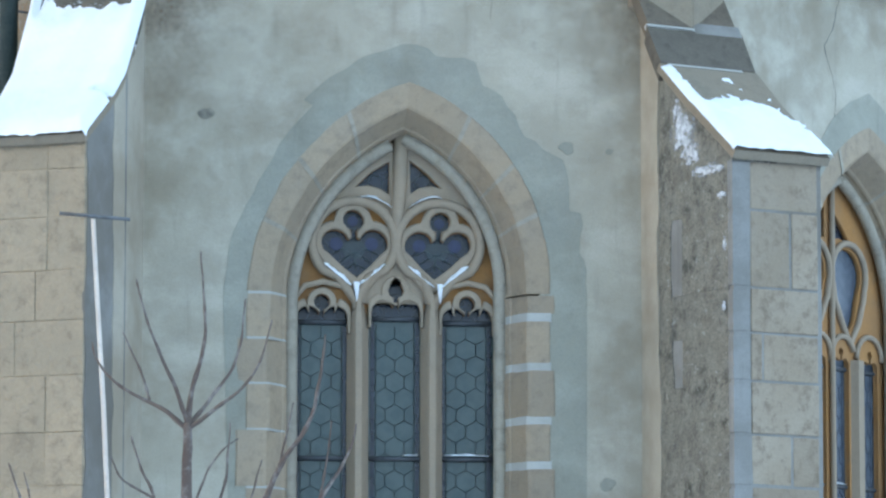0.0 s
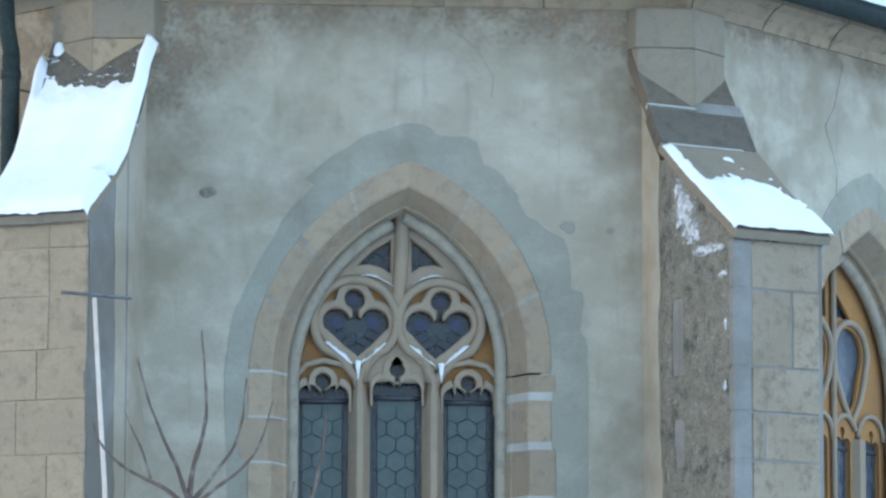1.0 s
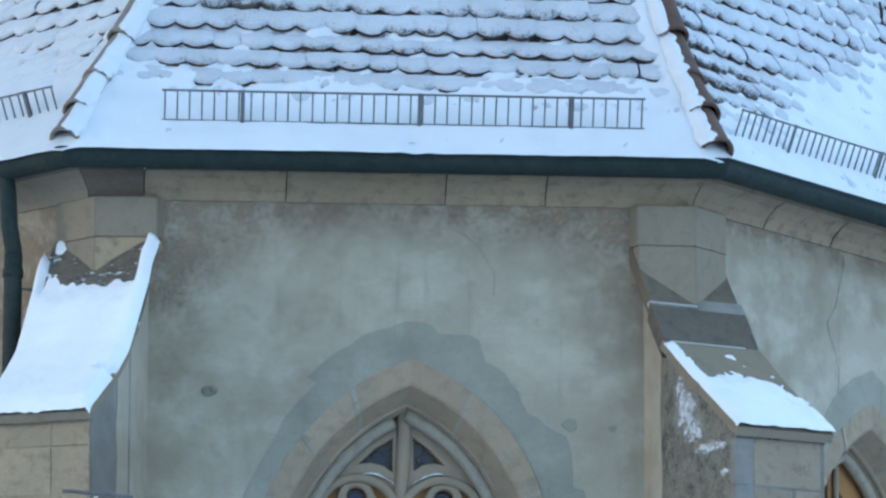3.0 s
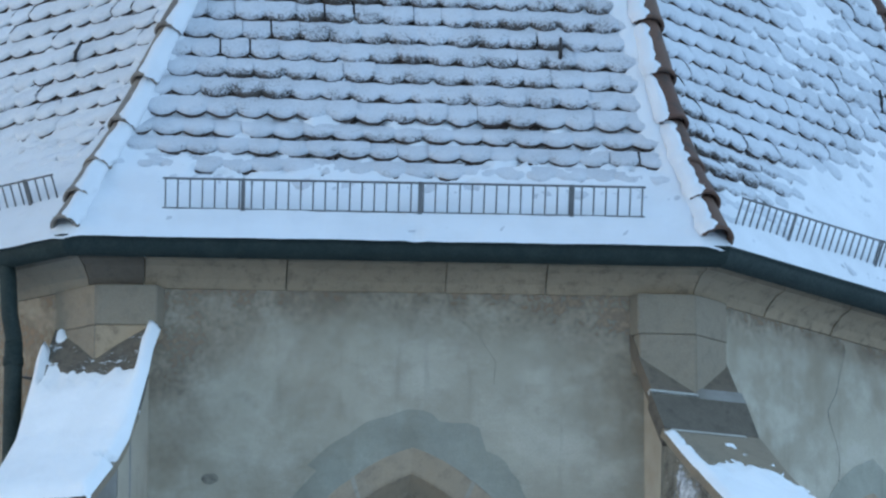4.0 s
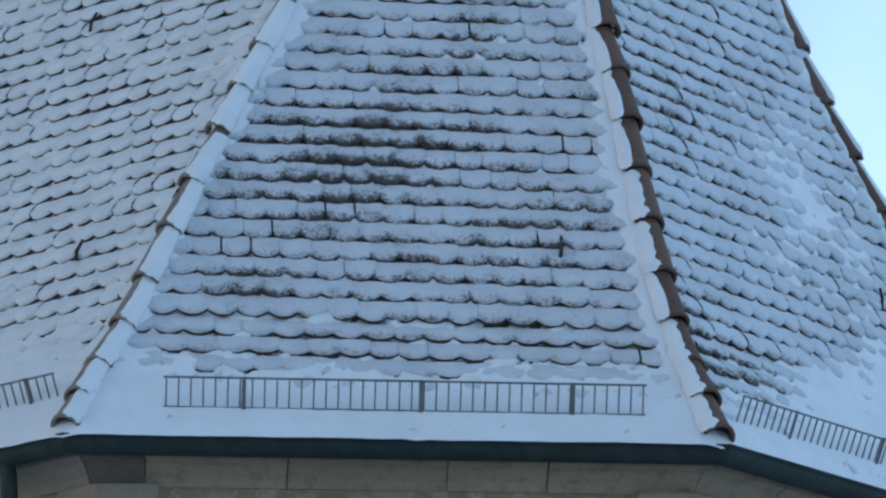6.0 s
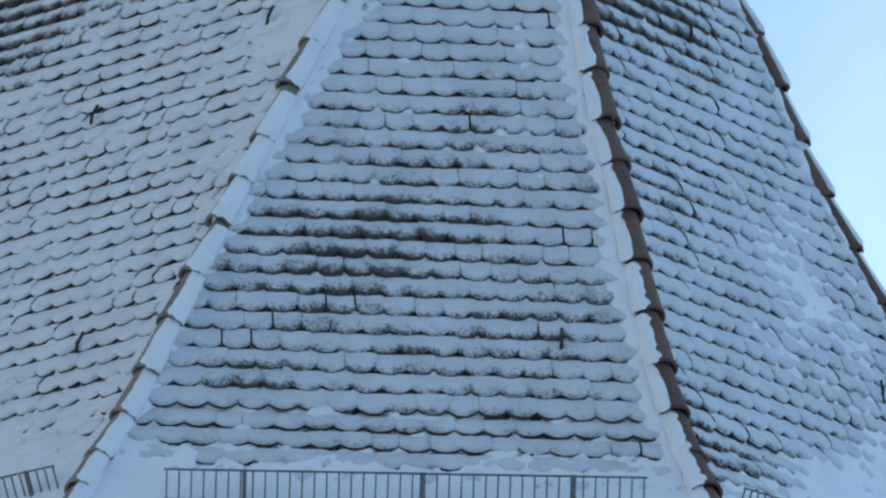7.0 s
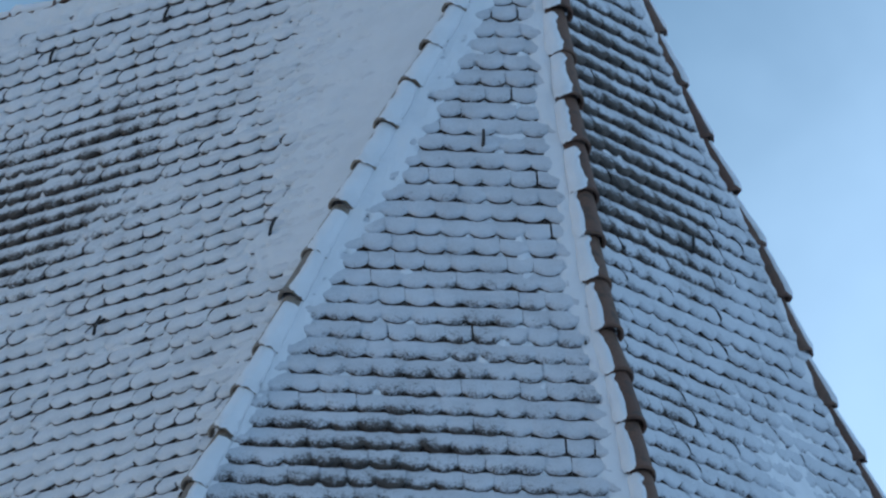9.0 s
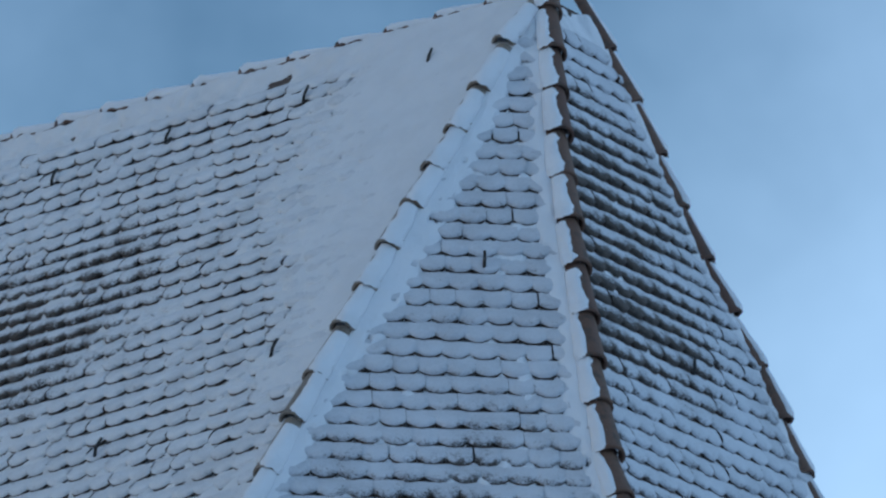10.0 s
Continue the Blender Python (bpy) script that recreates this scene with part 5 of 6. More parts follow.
# ---- buttresses ----
def buttress(name, corner, turn, wide, out, foot_z, section, courses, label, snow_from, snow_to, light_mat, flank_mat, core_mat, seed):
    """A corner buttress of coursed blocks with a hollow-curved weathering under snow. Local: x across, -y outward.
    section: distances out from the corner and heights of the weathering, which runs up until it meets the two walls.
    courses: heights of the bed joints in the upper part."""
    a = radians(turn)
    m = Matrix.Translation((*corner, 0)) @ Matrix.Rotation(a, 4, "Z")
    b = empty(name, label, "buttress", m, "buttresses of the apse")
    rnd = random.Random(seed)
    mossed = flank_mat is M_RUBBLE
    joint = 0.007 if mossed else 0.002
    hw = wide / 2
    inner = -1 if mossed else 1        # the flank towards the front wall

    def half(side, o):
        return hw - (0.095 * min(max((0.30 - o) / 0.47, 0.0), 1.0) if side == inner else 0.0)

    # core
    bm = bmesh.new()
    box_bm(bm, (-hw + 0.006, -out + 0.004, -0.2), (hw - 0.006, -0.32, foot_z - 0.06), 0.0)
    box_bm(bm, (-hw + 0.105, -0.319, -0.2), (hw - 0.105, 0.12, foot_z - 0.06), 0.0)
    part("core", bm, core_mat, b)
    # facing blocks, course by course
    beds = [courses[0]]
    while beds[0] > 0.35:
        beds.insert(0, beds[0] - rnd.uniform(0.29, 0.37))
    beds[0] = 0.0
    beds += list(courses[1:]) + [foot_z - 0.05]
    for course, (z, z2) in enumerate(zip(beds, beds[1:])):
        # cut face blocks, set in smeared mortar on the mossy buttress
        cut = rnd.choice((-0.12, 0.10, 0.02)) if course % 2 or not mossed else None
        edge = -hw + (0.13 if mossed else 0.0)
        spans = [(edge, hw - (0.03 if mossed else 0.0))] if cut is None else [(edge, cut), (cut, hw - (0.03 if mossed else 0.0))]
        for x0, x1 in spans:
            bm = bmesh.new()
            g = joint
            dy = rnd.uniform(-0.006, 0.002)
            depth = -out + (rnd.uniform(0.28, 0.5) if not mossed else 0.05)
            box_bm(bm, (x0 + (g if x0 > -hw else 0), -out + dy, z + g), (x1 - (g if x1 < hw else 0), depth, z2 - g), 0.008)
            for v in bm.verts:
                v.co += Vector((0.5, 1, 0.5)) * 0.006 * wob(v.co.x + seed, v.co.y, v.co.z, 7)
            part("block", bm, light_mat, b)
        if mossed:
            # a stone of the mossy side turns the corner under grey mortar
            bm = bmesh.new()
            box_bm(bm, (-hw - 0.002, -out - 0.001, z + 0.006), (-hw + 0.125 + rnd.uniform(-0.015, 0.015), -out + 0.06, z2 - 0.02), 0.008)
            part("corner_block", bm, M_GREYWASH, b)
        for sd in (-1, 1):
            y = -out + (0.30 if not mossed else 0.05)
            while y < 0.02:
                y2 = min(y + rnd.uniform(0.25, 0.42), 0.05)
                if sd == inner and y2 > -0.28:
                    break
                bm = bmesh.new()
                box_bm(bm, (sd * hw - 0.10 if sd > 0 else -hw - rnd.uniform(-0.004, 0.004), y + 0.0005, z + 0.0005),
                       (hw + rnd.uniform(-0.004, 0.004) if sd > 0 else -hw + 0.10, y2 - 0.0005, z2 - 0.0005), 0.004)
                part("rubble_stone", bm, flank_mat, b)
                y = y2
    # drip slab and hollow weathering
    def prof(o):
        return float(np.interp(o, *section))

    def coat(nm, side, o0, o1, proud, mat, label):
        """A skin of plaster on one flank, from o0 to o1 out and up to the weathering, with a ragged outer border."""
        vs, fs = [], []
        no, nz = 6, 60
        for i in range(no + 2):
            o = o0 + (o1 - o0) * min(i, no) / no
            for j in range(nz + 1):
                z = (prof(max(o, 0.0)) - 0.09) * j / nz
                rag = (0.035 * fbm(z, o0, seed, 1.6) + 0.012 * wob(z, o0, seed, 9)) * (min(i, no) / no) ** 4
                p = proud if i <= no else -0.01
                vs.append((side * (half(side, o) + p), -o - rag, z))
        for i in range(no + 1):
            for j in range(nz):
                c = i * (nz + 1) + j
                fs.append((c, c + 1, c + nz + 2, c + nz + 1))
        mesh_object(nm, vs, fs, mat, b, label)

    if mossed:
        coat("rubble_edge", -1, -0.25, 0.36, 0.001, M_RUBBLE, "mossy rubble")
        coat("plaster_edge", -1, -0.25, 0.17, 0.010, M_PALE, "pale plaster carried round from the wall")
    else:
        coat("plaster_edge", 1, -0.25, 0.50, 0.012, M_PALE, "pale streaked plaster on the flank")
        # render whose dark tone paints in the shade of this flank
        coat("render_coat", 1, 0.30, out - 0.02, 0.008, M_GREYWASH, "smooth render on the flank, its shade painted in")

    def slab(o0, o1, x0, x1, th, mat, nm, dz=0.0, n=8, wing=0.03):
        vs, fs = [], []
        for i in range(n + 1):
            o = o0 + (o1 - o0) * i / n
            flare = wing * max(0.0, 1 - max(o, 0) / out)
            for x in (x0 - flare, x1 + flare):
                vs.append((x, -o, prof(o) + dz))
                vs.append((x, -o + 0.03, prof(o) + dz - th))
        for i in range(n):
            c = i * 4
            fs += [(c, c + 2, c + 6, c + 4), (c + 1, c + 5, c + 7, c + 3), (c, c + 4, c + 5, c + 1), (c + 2, c + 3, c + 7, c + 6)]
        fs += [(0, 1, 3, 2), (n * 4, n * 4 + 2, n * 4 + 3, n * 4 + 1)]
        return mesh_object(nm, vs, fs, mat, b)

    slab(0.28, out + 0.07, -hw - 0.022, hw + 0.022, 0.05, M_HEAD, "weathering_slab", 0.0, 8, 0.02)
    # the upper slabs run on behind the corner, so that their top shows as two wings against the walls
    slab(0.12, 0.285, -hw - 0.004, hw + 0.004, 0.12, M_DARKSTONE if mossed else M_STREAKED, "dark_slab", 0.012, 3)
    slab(-0.26, 0.12, -hw - 0.008, hw + 0.006, 0.10, M_WING if mossed else M_STREAKED, "upper_slab", 0.0, 5, 0.0)
    if mossed:
        slab(0.112, 0.128, -hw + 0.0, 0.0, 0.02, M_LIME, "mortar_fillet", 0.012, 2)
        slab(0.085, 0.135, 0.03, hw + 0.0, 0.02, M_GREYWASH, "mortar_fillet", 0.013, 2)
        slab(0.27, 0.30, -hw + 0.05, hw - 0.10, 0.02, M_LIME, "mortar_fillet", 0.008, 2)
    # body under the weathering
    vs, fs = [], []
    n = 10
    for i in range(n + 1):
        o = out * i / n
        for x in (-half(-1, o), half(1, o)):
            vs += [(x, -o, foot_z - 0.07), (x, -o, max(prof(o) - 0.06, foot_z - 0.06))]
    for i in range(n):
        c = i * 4
        fs += [(c, c + 4, c + 5, c + 1), (c + 2, c + 3, c + 7, c + 6), (c + 1, c + 5, c + 7, c + 3)]
    fs += [(n * 4, n * 4 + 2, n * 4 + 3, n * 4 + 1)]
    mesh_object("gable_body", vs, fs, flank_mat if mossed else M_PALE, b)
    # head stones against the wall, up to the cornice: the wall's corner shows as an edge between them
    e = math.tan(radians(24))
    for sd in (-1, 1):
        for z0, z1, ext, mat in ((6.80, 7.26, 0.0, M_HEAD if sd < 0 or mossed else M_CORNICE), (7.262, 7.535, 0.01, M_HEAD)):
            w = hw + ext
            o0 = 0.105
            pts = [(0.0, -o0), (sd * w, -o0 + w * e), (sd * w, -o0 + w * e + 0.2), (0.0, 0.15)]
            bm = bmesh.new()
            lo = [bm.verts.new((x, y, z0 if z0 > 7 else prof(-pts[k][1]) - 0.09)) for k, (x, y) in zip((0, 1, 1, 0), pts)]
            hi = [bm.verts.new((x, y, z1)) for x, y in pts]
            bm.faces.new(lo)
            bm.faces.new(hi)
            for i in range(4):
                bm.faces.new((lo[i], lo[(i + 1) % 4], hi[(i + 1) % 4], hi[i]))
            bmesh.ops.bevel(bm, geom=list(bm.edges), offset=0.008, segments=1, affect="EDGES")
            part("head_stone", bm, mat, b)
    if mossed:
        for k, (cy, cz, ry, rz) in enumerate(((-0.52, 6.08, 0.13, 0.10), (-0.62, 5.93, 0.10, 0.06), (-0.80, 5.80, 0.15, 0.035), (-0.46, 6.22, 0.05, 0.08), (-0.97, 5.62, 0.05, 0.02), (-1.0, 5.3, 0.02, 0.04), (-0.99, 4.9, 0.02, 0.03))):
            vs, fs, fade = [], [], []
            for j in range(25):
                for i in range(25):
                    u, v = i / 12 - 1, j / 12 - 1
                    c = 1.15 - 1.15 * math.hypot(u, v) + 0.9 * fbm(u * 2 + k * 3, v * 2, k, 1.2)
                    fade.append(max(0.0, min(1.0, 1.5 * c)) if math.hypot(u, v) < 0.97 else 0.0)
                    vs.append((-hw - 0.009 - 0.006 * max(0.0, min(c, 1)), cy + 1.35 * u * ry, cz + 1.35 * v * rz))
            for j in range(24):
                for i in range(24):
                    c = j * 25 + i
                    fs.append((c, c + 25, c + 26, c + 1))
            ob = mesh_object("stuck_snow", vs, fs, M_DUST, b, "", True)
            ob.data.attributes.new("fade", "FLOAT", "POINT").data.foreach_set("value", fade)
    # snow
    nx, ny = 34, 60
    vs, fs = [], []
    for j in range(ny + 1):
        o = -0.06 + (out + 0.085 + 0.06) * j / ny
        flare = 0.02 * max(0.0, 1 - max(o, 0) / out)
        for i in range(nx + 1):
            u = i / nx
            x = (-hw - 0.045 - flare) + (2 * hw + 0.09 + 2 * flare) * u
            c = snow_from(u, o, wob(x * 5 + seed, o * 5, 1), fbm(x * 3, o * 3, seed, 2))
            c = max(-1, min(1, c))
            rim = min(1, u * 14, (1 - u) * 14, 0.35 + (out + 0.085 - o) * 10)
            if c < 0.05:
                x = max(-hw + 0.02, min(hw - 0.02, x))
            h = (0.012 + snow_to * c * max(rim, 0) ** 0.5) if c > 0 else 0.012 + 0.09 * c
            hang = (0.0, 0.018, 0.045)[max(0, j - ny + 2)] * (1.0 if not mossed else 0.3) if c > 0 else 0.0
            vs.append((x, -min(o, out + 0.075) - h * 0.35 - 0.2 * hang, prof(min(o, out + 0.07)) + h - hang * (1 + 0.5 * wob(x, 3, seed, 14)) + 0.006 * fbm(x, o, 5, 6)))
    for j in range(ny):
        for i in range(nx):
            c = j * (nx + 1) + i
            fs.append((c, c + nx + 1, c + nx + 2, c + 1))
    mesh_object("snow_cover", vs, fs, M_SNOW_BRIGHT, b, "snow lying on the weathering", True)
    return b


def snow_left(u, o, w, f):
    strip = 1.6 if (u < 0.075 or u > 0.905) and o > (0.05 if u < 0.5 else -0.01) else 0.0
    nick = 9.0 * math.exp(-((u - 1.0) / 0.16) ** 2 - ((o - 0.62) / 0.03) ** 2)
    drift = 0.95 * math.exp(-((u - 0.14) / 0.10) ** 2 - ((o + 0.03) / 0.06) ** 2)
    return max((o - 0.155) * 9, -0.8) + 0.12 * wob(u * 9, o * 9, 2) + 0.2 * w + 0.25 * f + strip + drift + 0.1 - nick


def snow_right(u, o, w, f):
    rim = 1.5 if (u < 0.11 and o > 0.31) else 0.0
    bare = 1.6 * max(0, u - 0.90) * 6 + max(0, o - 1.10) * 8
    return max((o - 0.55) * 3.2, -1.2) - abs(u - 0.55) * 0.9 * (o < 0.8) + 0.7 * w + 0.5 * f + 0.35 * wob(u * 17, o * 24, 4) + rim - bare


buttress("buttress", (-1.925, 0), -26, 0.72, 0.90, 5.98,
         ((-0.27, -0.07, 0.105, 0.15, 0.32, 0.42, 0.60, 0.85, 0.97), (7.60, 7.30, 7.04, 6.92, 6.60, 6.42, 6.24, 6.05, 5.957)), (4.07, 4.43, 4.78, 5.10, 5.44, 5.75),
         "pale sandstone buttress under a thick snow cap", snow_left, 0.07, M_BLOCK, M_BLOCK, M_BLOCK, 5)
buttress("buttress", (1.975, 0), 25, 0.69, 1.08, 5.90,
         ((-0.27, -0.05, 0.12, 0.28, 0.60, 1.15), (7.50, 7.10, 6.836, 6.57, 6.30, 5.884)), (3.75, 4.08, 4.42, 4.73, 5.02, 5.52),
         "mossy rubble-sided buttress with a thin snow cap", snow_right, 0.04, M_BLOTCH, M_RUBBLE, M_GREYWASH, 8)


# ---- repairs, cracks and holes in the plaster ----
def wall_marks():
    # cement halo round the front window
    n = 60
    out = arch(1.22, 1.72, SPRING, 2.6, 0.08, 30, 0.07)
    o2 = []
    for x, z in out:
        k = 0.07 * fbm(x, 0, z, 1.6) + 0.05 * wob(x, 2, z, 5)
        o2.append((x + k + (0.10 if x < -0.6 else 0), z + k))
    plate("cement_patch", [o2, arch(0.97, 1.36, SPRING, 2.58, 0.065, 14, 0.07)], -0.0045, 0.02, M_PATCH, wall_front, "darker cement repair round the window arch", 0.001)
    out = [(x + 0.06 * fbm(x, 4, z, 1.6), z + 0.05 * wob(x, 7, z, 4)) for x, z in arch(1.2, 1.66, SPRING, 2.6, 0.08, 30, WIN2)]
    plate("cement_patch", [out, arch(0.97, 1.36, SPRING, 2.58, 0.065, 14, WIN2)], -0.0045, 0.02, M_PATCH, wall_right, "cement repair round the window arch", 0.001, RIGHT)

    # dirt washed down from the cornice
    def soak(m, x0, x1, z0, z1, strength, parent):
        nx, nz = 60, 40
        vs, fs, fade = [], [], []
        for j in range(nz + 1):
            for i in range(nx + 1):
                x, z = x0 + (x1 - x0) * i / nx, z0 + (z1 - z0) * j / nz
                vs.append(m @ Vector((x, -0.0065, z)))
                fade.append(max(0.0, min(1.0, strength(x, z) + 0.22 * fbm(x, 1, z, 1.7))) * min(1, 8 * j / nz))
        for j in range(nz):
            for i in range(nx):
                c = j * (nx + 1) + i
                fs.append((c, c + 1, c + nx + 2, c + nx + 1))
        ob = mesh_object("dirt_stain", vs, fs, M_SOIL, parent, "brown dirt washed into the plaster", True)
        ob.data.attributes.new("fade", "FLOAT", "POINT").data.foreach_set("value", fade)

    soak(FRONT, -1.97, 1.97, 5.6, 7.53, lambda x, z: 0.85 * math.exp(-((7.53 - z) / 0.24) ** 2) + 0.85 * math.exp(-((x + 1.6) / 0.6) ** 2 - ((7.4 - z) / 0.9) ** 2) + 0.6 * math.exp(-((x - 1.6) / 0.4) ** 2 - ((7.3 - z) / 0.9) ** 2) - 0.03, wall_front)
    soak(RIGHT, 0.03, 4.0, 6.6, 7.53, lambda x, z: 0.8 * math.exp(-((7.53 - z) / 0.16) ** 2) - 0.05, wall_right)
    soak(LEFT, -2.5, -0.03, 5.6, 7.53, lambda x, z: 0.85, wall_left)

    def blot(name, m, x, z, rx, rz, mat, seed, parent):
        pts = []
        for i in range(18):
            a = 2 * math.pi * i / 18
            r = 1 + 0.45 * wob(math.cos(a) + seed, math.sin(a), seed, 1.3)
            pts.append((x + rx * r * math.cos(a), z + rz * r * math.sin(a)))
        plate(name, [pts], -0.006, 0.02, mat, parent, "", 0.002, m)

    for x, z, rx, rz in ((-1.205, 6.262, 0.055, 0.035), (1.18, 6.06, 0.05, 0.035), (1.47, 6.04, 0.025, 0.022), (1.45, 3.83, 0.045, 0.045)):
        blot("chipped_spot", FRONT, x, z, rx, rz, M_PATCH if x > 0 else M_RUBBLE, x * 3, wall_front)

    def crack(m, pts, parent, w=0.0032):
        path = []
        for (x0, z0), (x1, z1) in zip(pts, pts[1:]):
            for i in range(8):
                t = i / 8
                x, z = x0 + (x1 - x0) * t, z0 + (z1 - z0) * t
                path.append(m @ Vector((x + 0.035 * wob(x, 1, z, 5) + 0.012 * wob(x, 1, z, 23), 0.0005, z)))
        r = [w * (0.35 + 0.9 * abs(wob(p.x, p.y, p.z, 11))) for p in path]
        tube("crack", path, r, M_CRACK, parent, "hairline crack", 5)

    crack(FRONT, [(0.36, 7.55), (0.40, 7.38), (0.56, 7.27), (0.68, 7.08), (0.66, 6.9)], wall_front)
    crack(FRONT, [(0.43, 6.62), (0.44, 6.45), (0.40, 6.33)], wall_front, 0.004)
    crack(RIGHT, [(1.9, 7.5), (1.82, 7.2), (1.7, 7.0), (1.78, 6.8), (1.82, 6.6), (1.8, 6.45)], wall_right, 0.005)


wall_marks()


# ---- roof hooks and guard eyes ----
def roof_hook(fn, z, d, sign, tilt, label):
    p, x, up, n = slope_frame(fn, z, d, sign)
    m = Matrix(((x.x, up.x, n.x, p.x), (x.y, up.y, n.y, p.y), (x.z, up.z, n.z, p.z), (0, 0, 0, 1)))
    h = empty("roof_hook", label, "roof hook", m, "ladder hooks on the roof")
    tube("shank", [(0, 0.02, 0.03), (0, -0.01, 0.055), (0.004, 0.05, 0.085), (0.008 + tilt, 0.14, 0.10)], [0.012, 0.014, 0.013, 0.011], M_HOOK, h, "", 6)
    bm = bmesh.new()
    box_bm(bm, (-0.018, -0.02, 0.028), (0.018, 0.10, 0.036), 0.002)
    part("foot_plate", bm, M_HOOK, h)


LADDER = "bent iron ladder hook sticking out of the roof snow"
for z, d, tilt in ((9.29, 2.73, 0.0), (12.91, 0.78, 0.0)):
    roof_hook(on_front, z, d, 1, tilt, LADDER)
for z, d, tilt in ((9.36, 0.85, 0.02), (12.2, 0.61, 0.01), (11.62, 2.04, 0.02), (15.16, 1.95, 0.01), (15.11, 3.37, 0.02), (14.98, 4.54, 0.01), (15.2, 0.72, 0.0)):
    roof_hook(on_left, z, d, -1, tilt, LADDER)
for z, d, tilt in ((9.56, 3.0, 0.0), (12.38, 1.36, 0.02)):
    roof_hook(on_right, z, d, 1, tilt, LADDER)


# ---- pole with a crossbar ----
def pole():
    p = empty("pole", "peeled pale wooden pole with a thin crossbar, leaning in the churchyard", "pole", pose(-1.62, -2.0, 0))
    path, r = [], []
    for i in range(15):
        t = i / 14
        z = 5.28 * t
        x = -0.33 * (z - 0) / 5.28 * 1.0 + 0.012 * wob(z, 0, 0, 1.3)
        path.append((x, 0.012 * wob(z, 3, 0, 1.2), z))
        r.append(0.020 - 0.006 * t + 0.001 * wob(z, 5, 0, 6))
    tube("shaft", path, r, M_WOOD, p, "", 10)
    tube("crossbar", [(-0.535, 0.012, 5.315), (-0.33, 0.0, 5.298), (-0.105, 0.012, 5.281)], 0.011, M_IRON, p, "thin grey crossbar", 8)


pole()


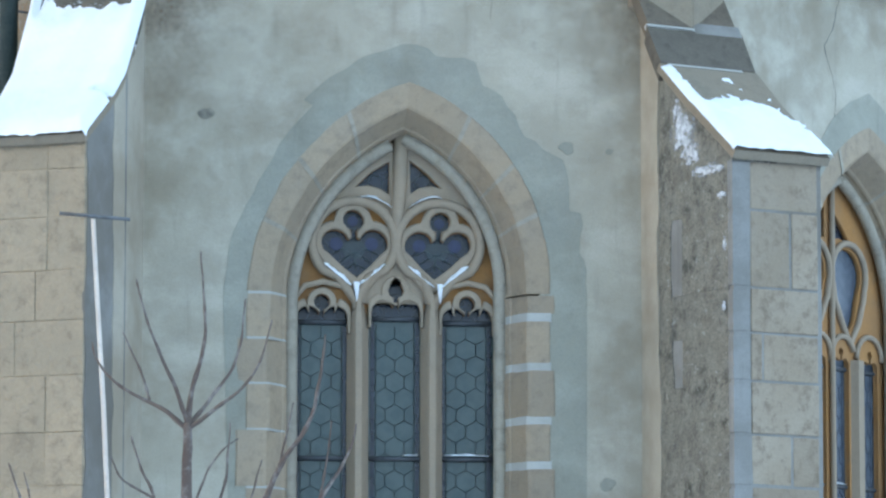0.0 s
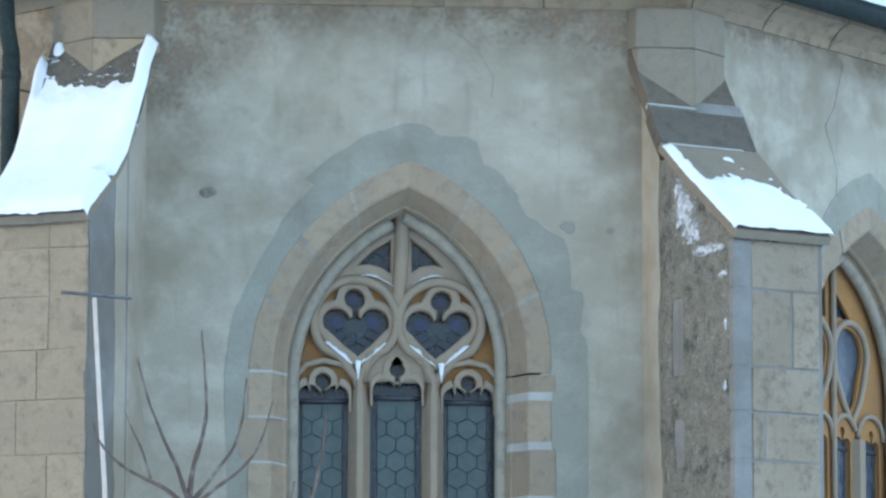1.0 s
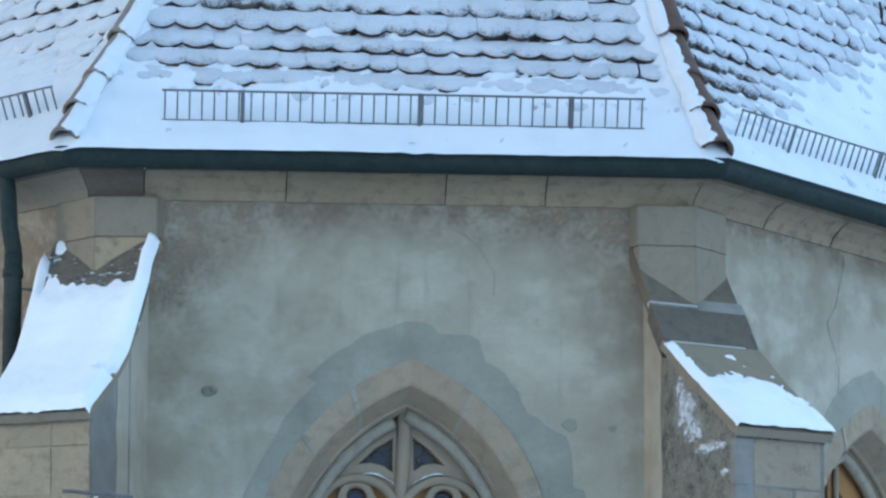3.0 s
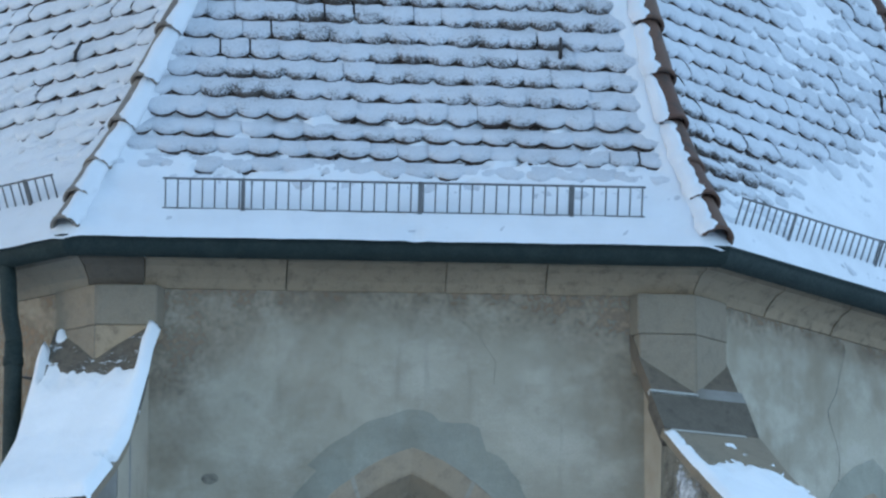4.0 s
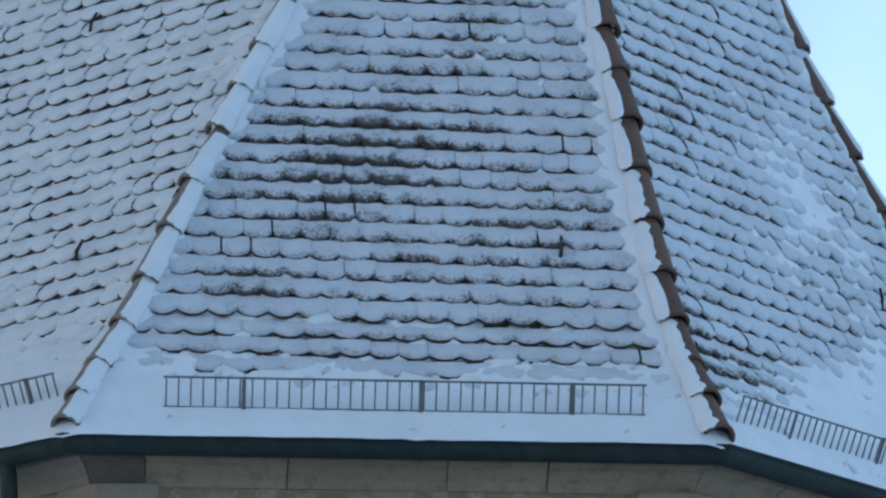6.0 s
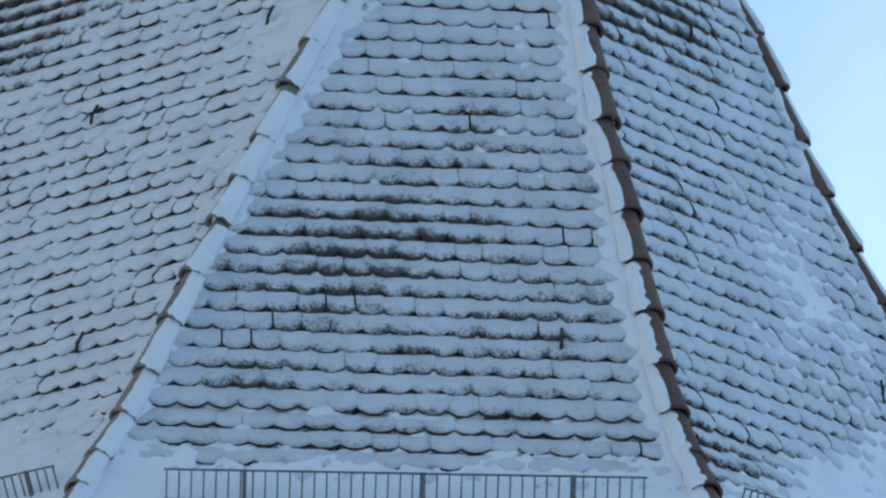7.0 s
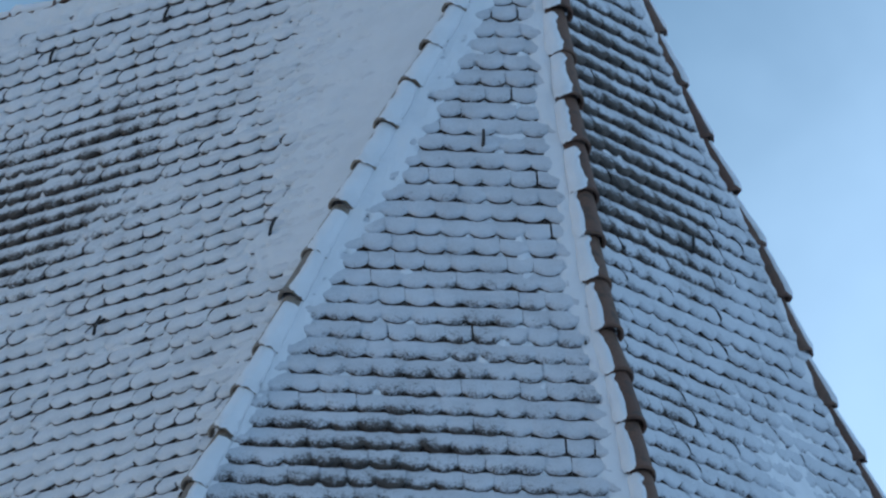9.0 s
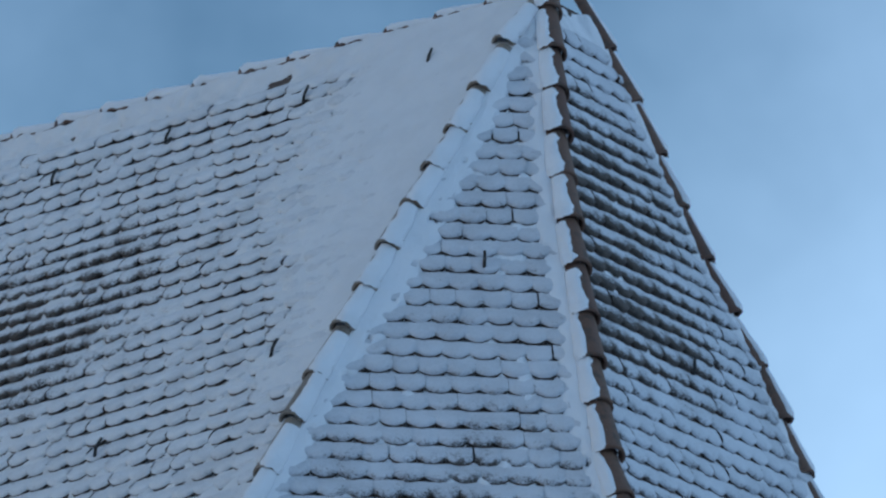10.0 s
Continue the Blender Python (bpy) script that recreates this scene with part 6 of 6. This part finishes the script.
# ---- young tree ----
def sapling():
    t = empty("young_tree", "leafless young fruit tree, upright twigs with painted highlights", "tree", pose(-1.42, -4.0, 0))

    def limb(name, pts, r0, r1, depth=0.0, side=True):
        ps = [Vector((x + 1.42, depth * i / max(len(pts) - 1, 1), z)) for i, (x, z) in enumerate(pts)]
        out = []
        for i in range(len(ps) - 1):
            a = ps[max(i - 1, 0)]
            b, c = ps[i], ps[i + 1]
            d = ps[min(i + 2, len(ps) - 1)]
            for k in range(6):
                u = k / 6
                out.append(0.5 * ((2 * b) + (c - a) * u + (2 * a - 5 * b + 4 * c - d) * u * u + (3 * b - a - 3 * c + d) * u ** 3))
        out.append(ps[-1])
        n = len(out)
        rad = [1.4 * (r0 + (r1 - r0) * i / (n - 1)) + (0.0022 if (side and i % 5 == 3) else 0) for i in range(n)]
        out = [p + Vector((0.006 * wob(p.x, p.y, p.z, 9), 0, 0)) for p in out]
        tube(name, out, rad, M_BARK, t, "", 7)

    limb("trunk", [(-1.40, 0.0), (-1.43, 1.2), (-1.41, 2.4), (-1.425, 3.44), (-1.419, 3.86)], 0.04, 0.017, 0, False)
    limb("limb", [(-1.419, 3.84), (-1.40, 4.05), (-1.335, 4.28), (-1.33, 4.5), (-1.356, 4.835)], 0.013, 0.003)
    limb("limb", [(-1.42, 3.85), (-1.50, 4.06), (-1.58, 4.22), (-1.66, 4.42), (-1.722, 4.638)], 0.010, 0.003, -0.3)
    limb("limb", [(-1.415, 3.85), (-1.30, 3.99), (-1.17, 4.18), (-1.12, 4.35), (-1.092, 4.59)], 0.010, 0.003, 0.2)
    limb("limb", [(-1.41, 3.83), (-1.29, 3.92), (-1.12, 4.05), (-1.02, 4.2), (-0.96, 4.427)], 0.010, 0.003, -0.2)
    limb("limb", [(-1.42, 3.82), (-1.54, 3.93), (-1.636, 3.985), (-1.80, 4.08), (-1.92, 4.21), (-1.957, 4.34)], 0.011, 0.003, 0.3)
    limb("twig", [(-1.636, 3.985), (-1.68, 4.12), (-1.74, 4.26), (-1.789, 4.37)], 0.006, 0.0025)
    limb("limb", [(-1.42, 1.9), (-1.2, 2.7), (-1.0, 3.38), (-0.90, 3.62), (-0.75, 3.85), (-0.69, 4.1), (-0.662, 4.337)], 0.018, 0.003, -0.3)
    limb("twig", [(-0.92, 3.56), (-0.89, 3.7), (-0.86, 3.85), (-0.84, 3.95)], 0.006, 0.0025, -0.3)
    limb("limb", [(-1.3, 2.4), (-0.9, 3.0), (-0.66, 3.45), (-0.55, 3.62), (-0.49, 3.75), (-0.459, 3.88)], 0.012, 0.003, 0.2)
    limb("twig", [(-0.72, 3.3), (-0.66, 3.5), (-0.62, 3.72), (-0.599, 3.895)], 0.006, 0.0025, 0.2)
    limb("limb", [(-1.42, 2.8), (-1.3, 3.2), (-1.215, 3.5), (-1.19, 3.68), (-1.18, 3.874)], 0.009, 0.003, 0.1)
    limb("limb", [(-1.43, 2.7), (-1.54, 3.2), (-1.615, 3.472), (-1.68, 3.6), (-1.736, 3.789)], 0.010, 0.003, 0.1)
    limb("twig", [(-1.60, 3.43), (-1.70, 3.48), (-1.80, 3.55), (-1.85, 3.66)], 0.006, 0.0025, -0.1)
    limb("limb", [(-1.43, 2.2), (-1.9, 2.9), (-2.3, 3.3), (-2.36, 3.45), (-2.424, 3.64)], 0.010, 0.003, 0.2)
    limb("twig", [(-2.26, 3.26), (-2.30, 3.42), (-2.335, 3.58)], 0.006, 0.0025, 0.1)
    limb("twig", [(-1.43, 3.2), (-1.36, 3.45), (-1.3, 3.6), (-1.22, 3.72), (-1.13, 3.79)], 0.006, 0.0025, 0.2)
    limb("twig", [(-1.2, 2.75), (-1.1, 3.3), (-1.04, 3.5), (-1.0, 3.66)], 0.006, 0.0025, 0.1)


sapling()
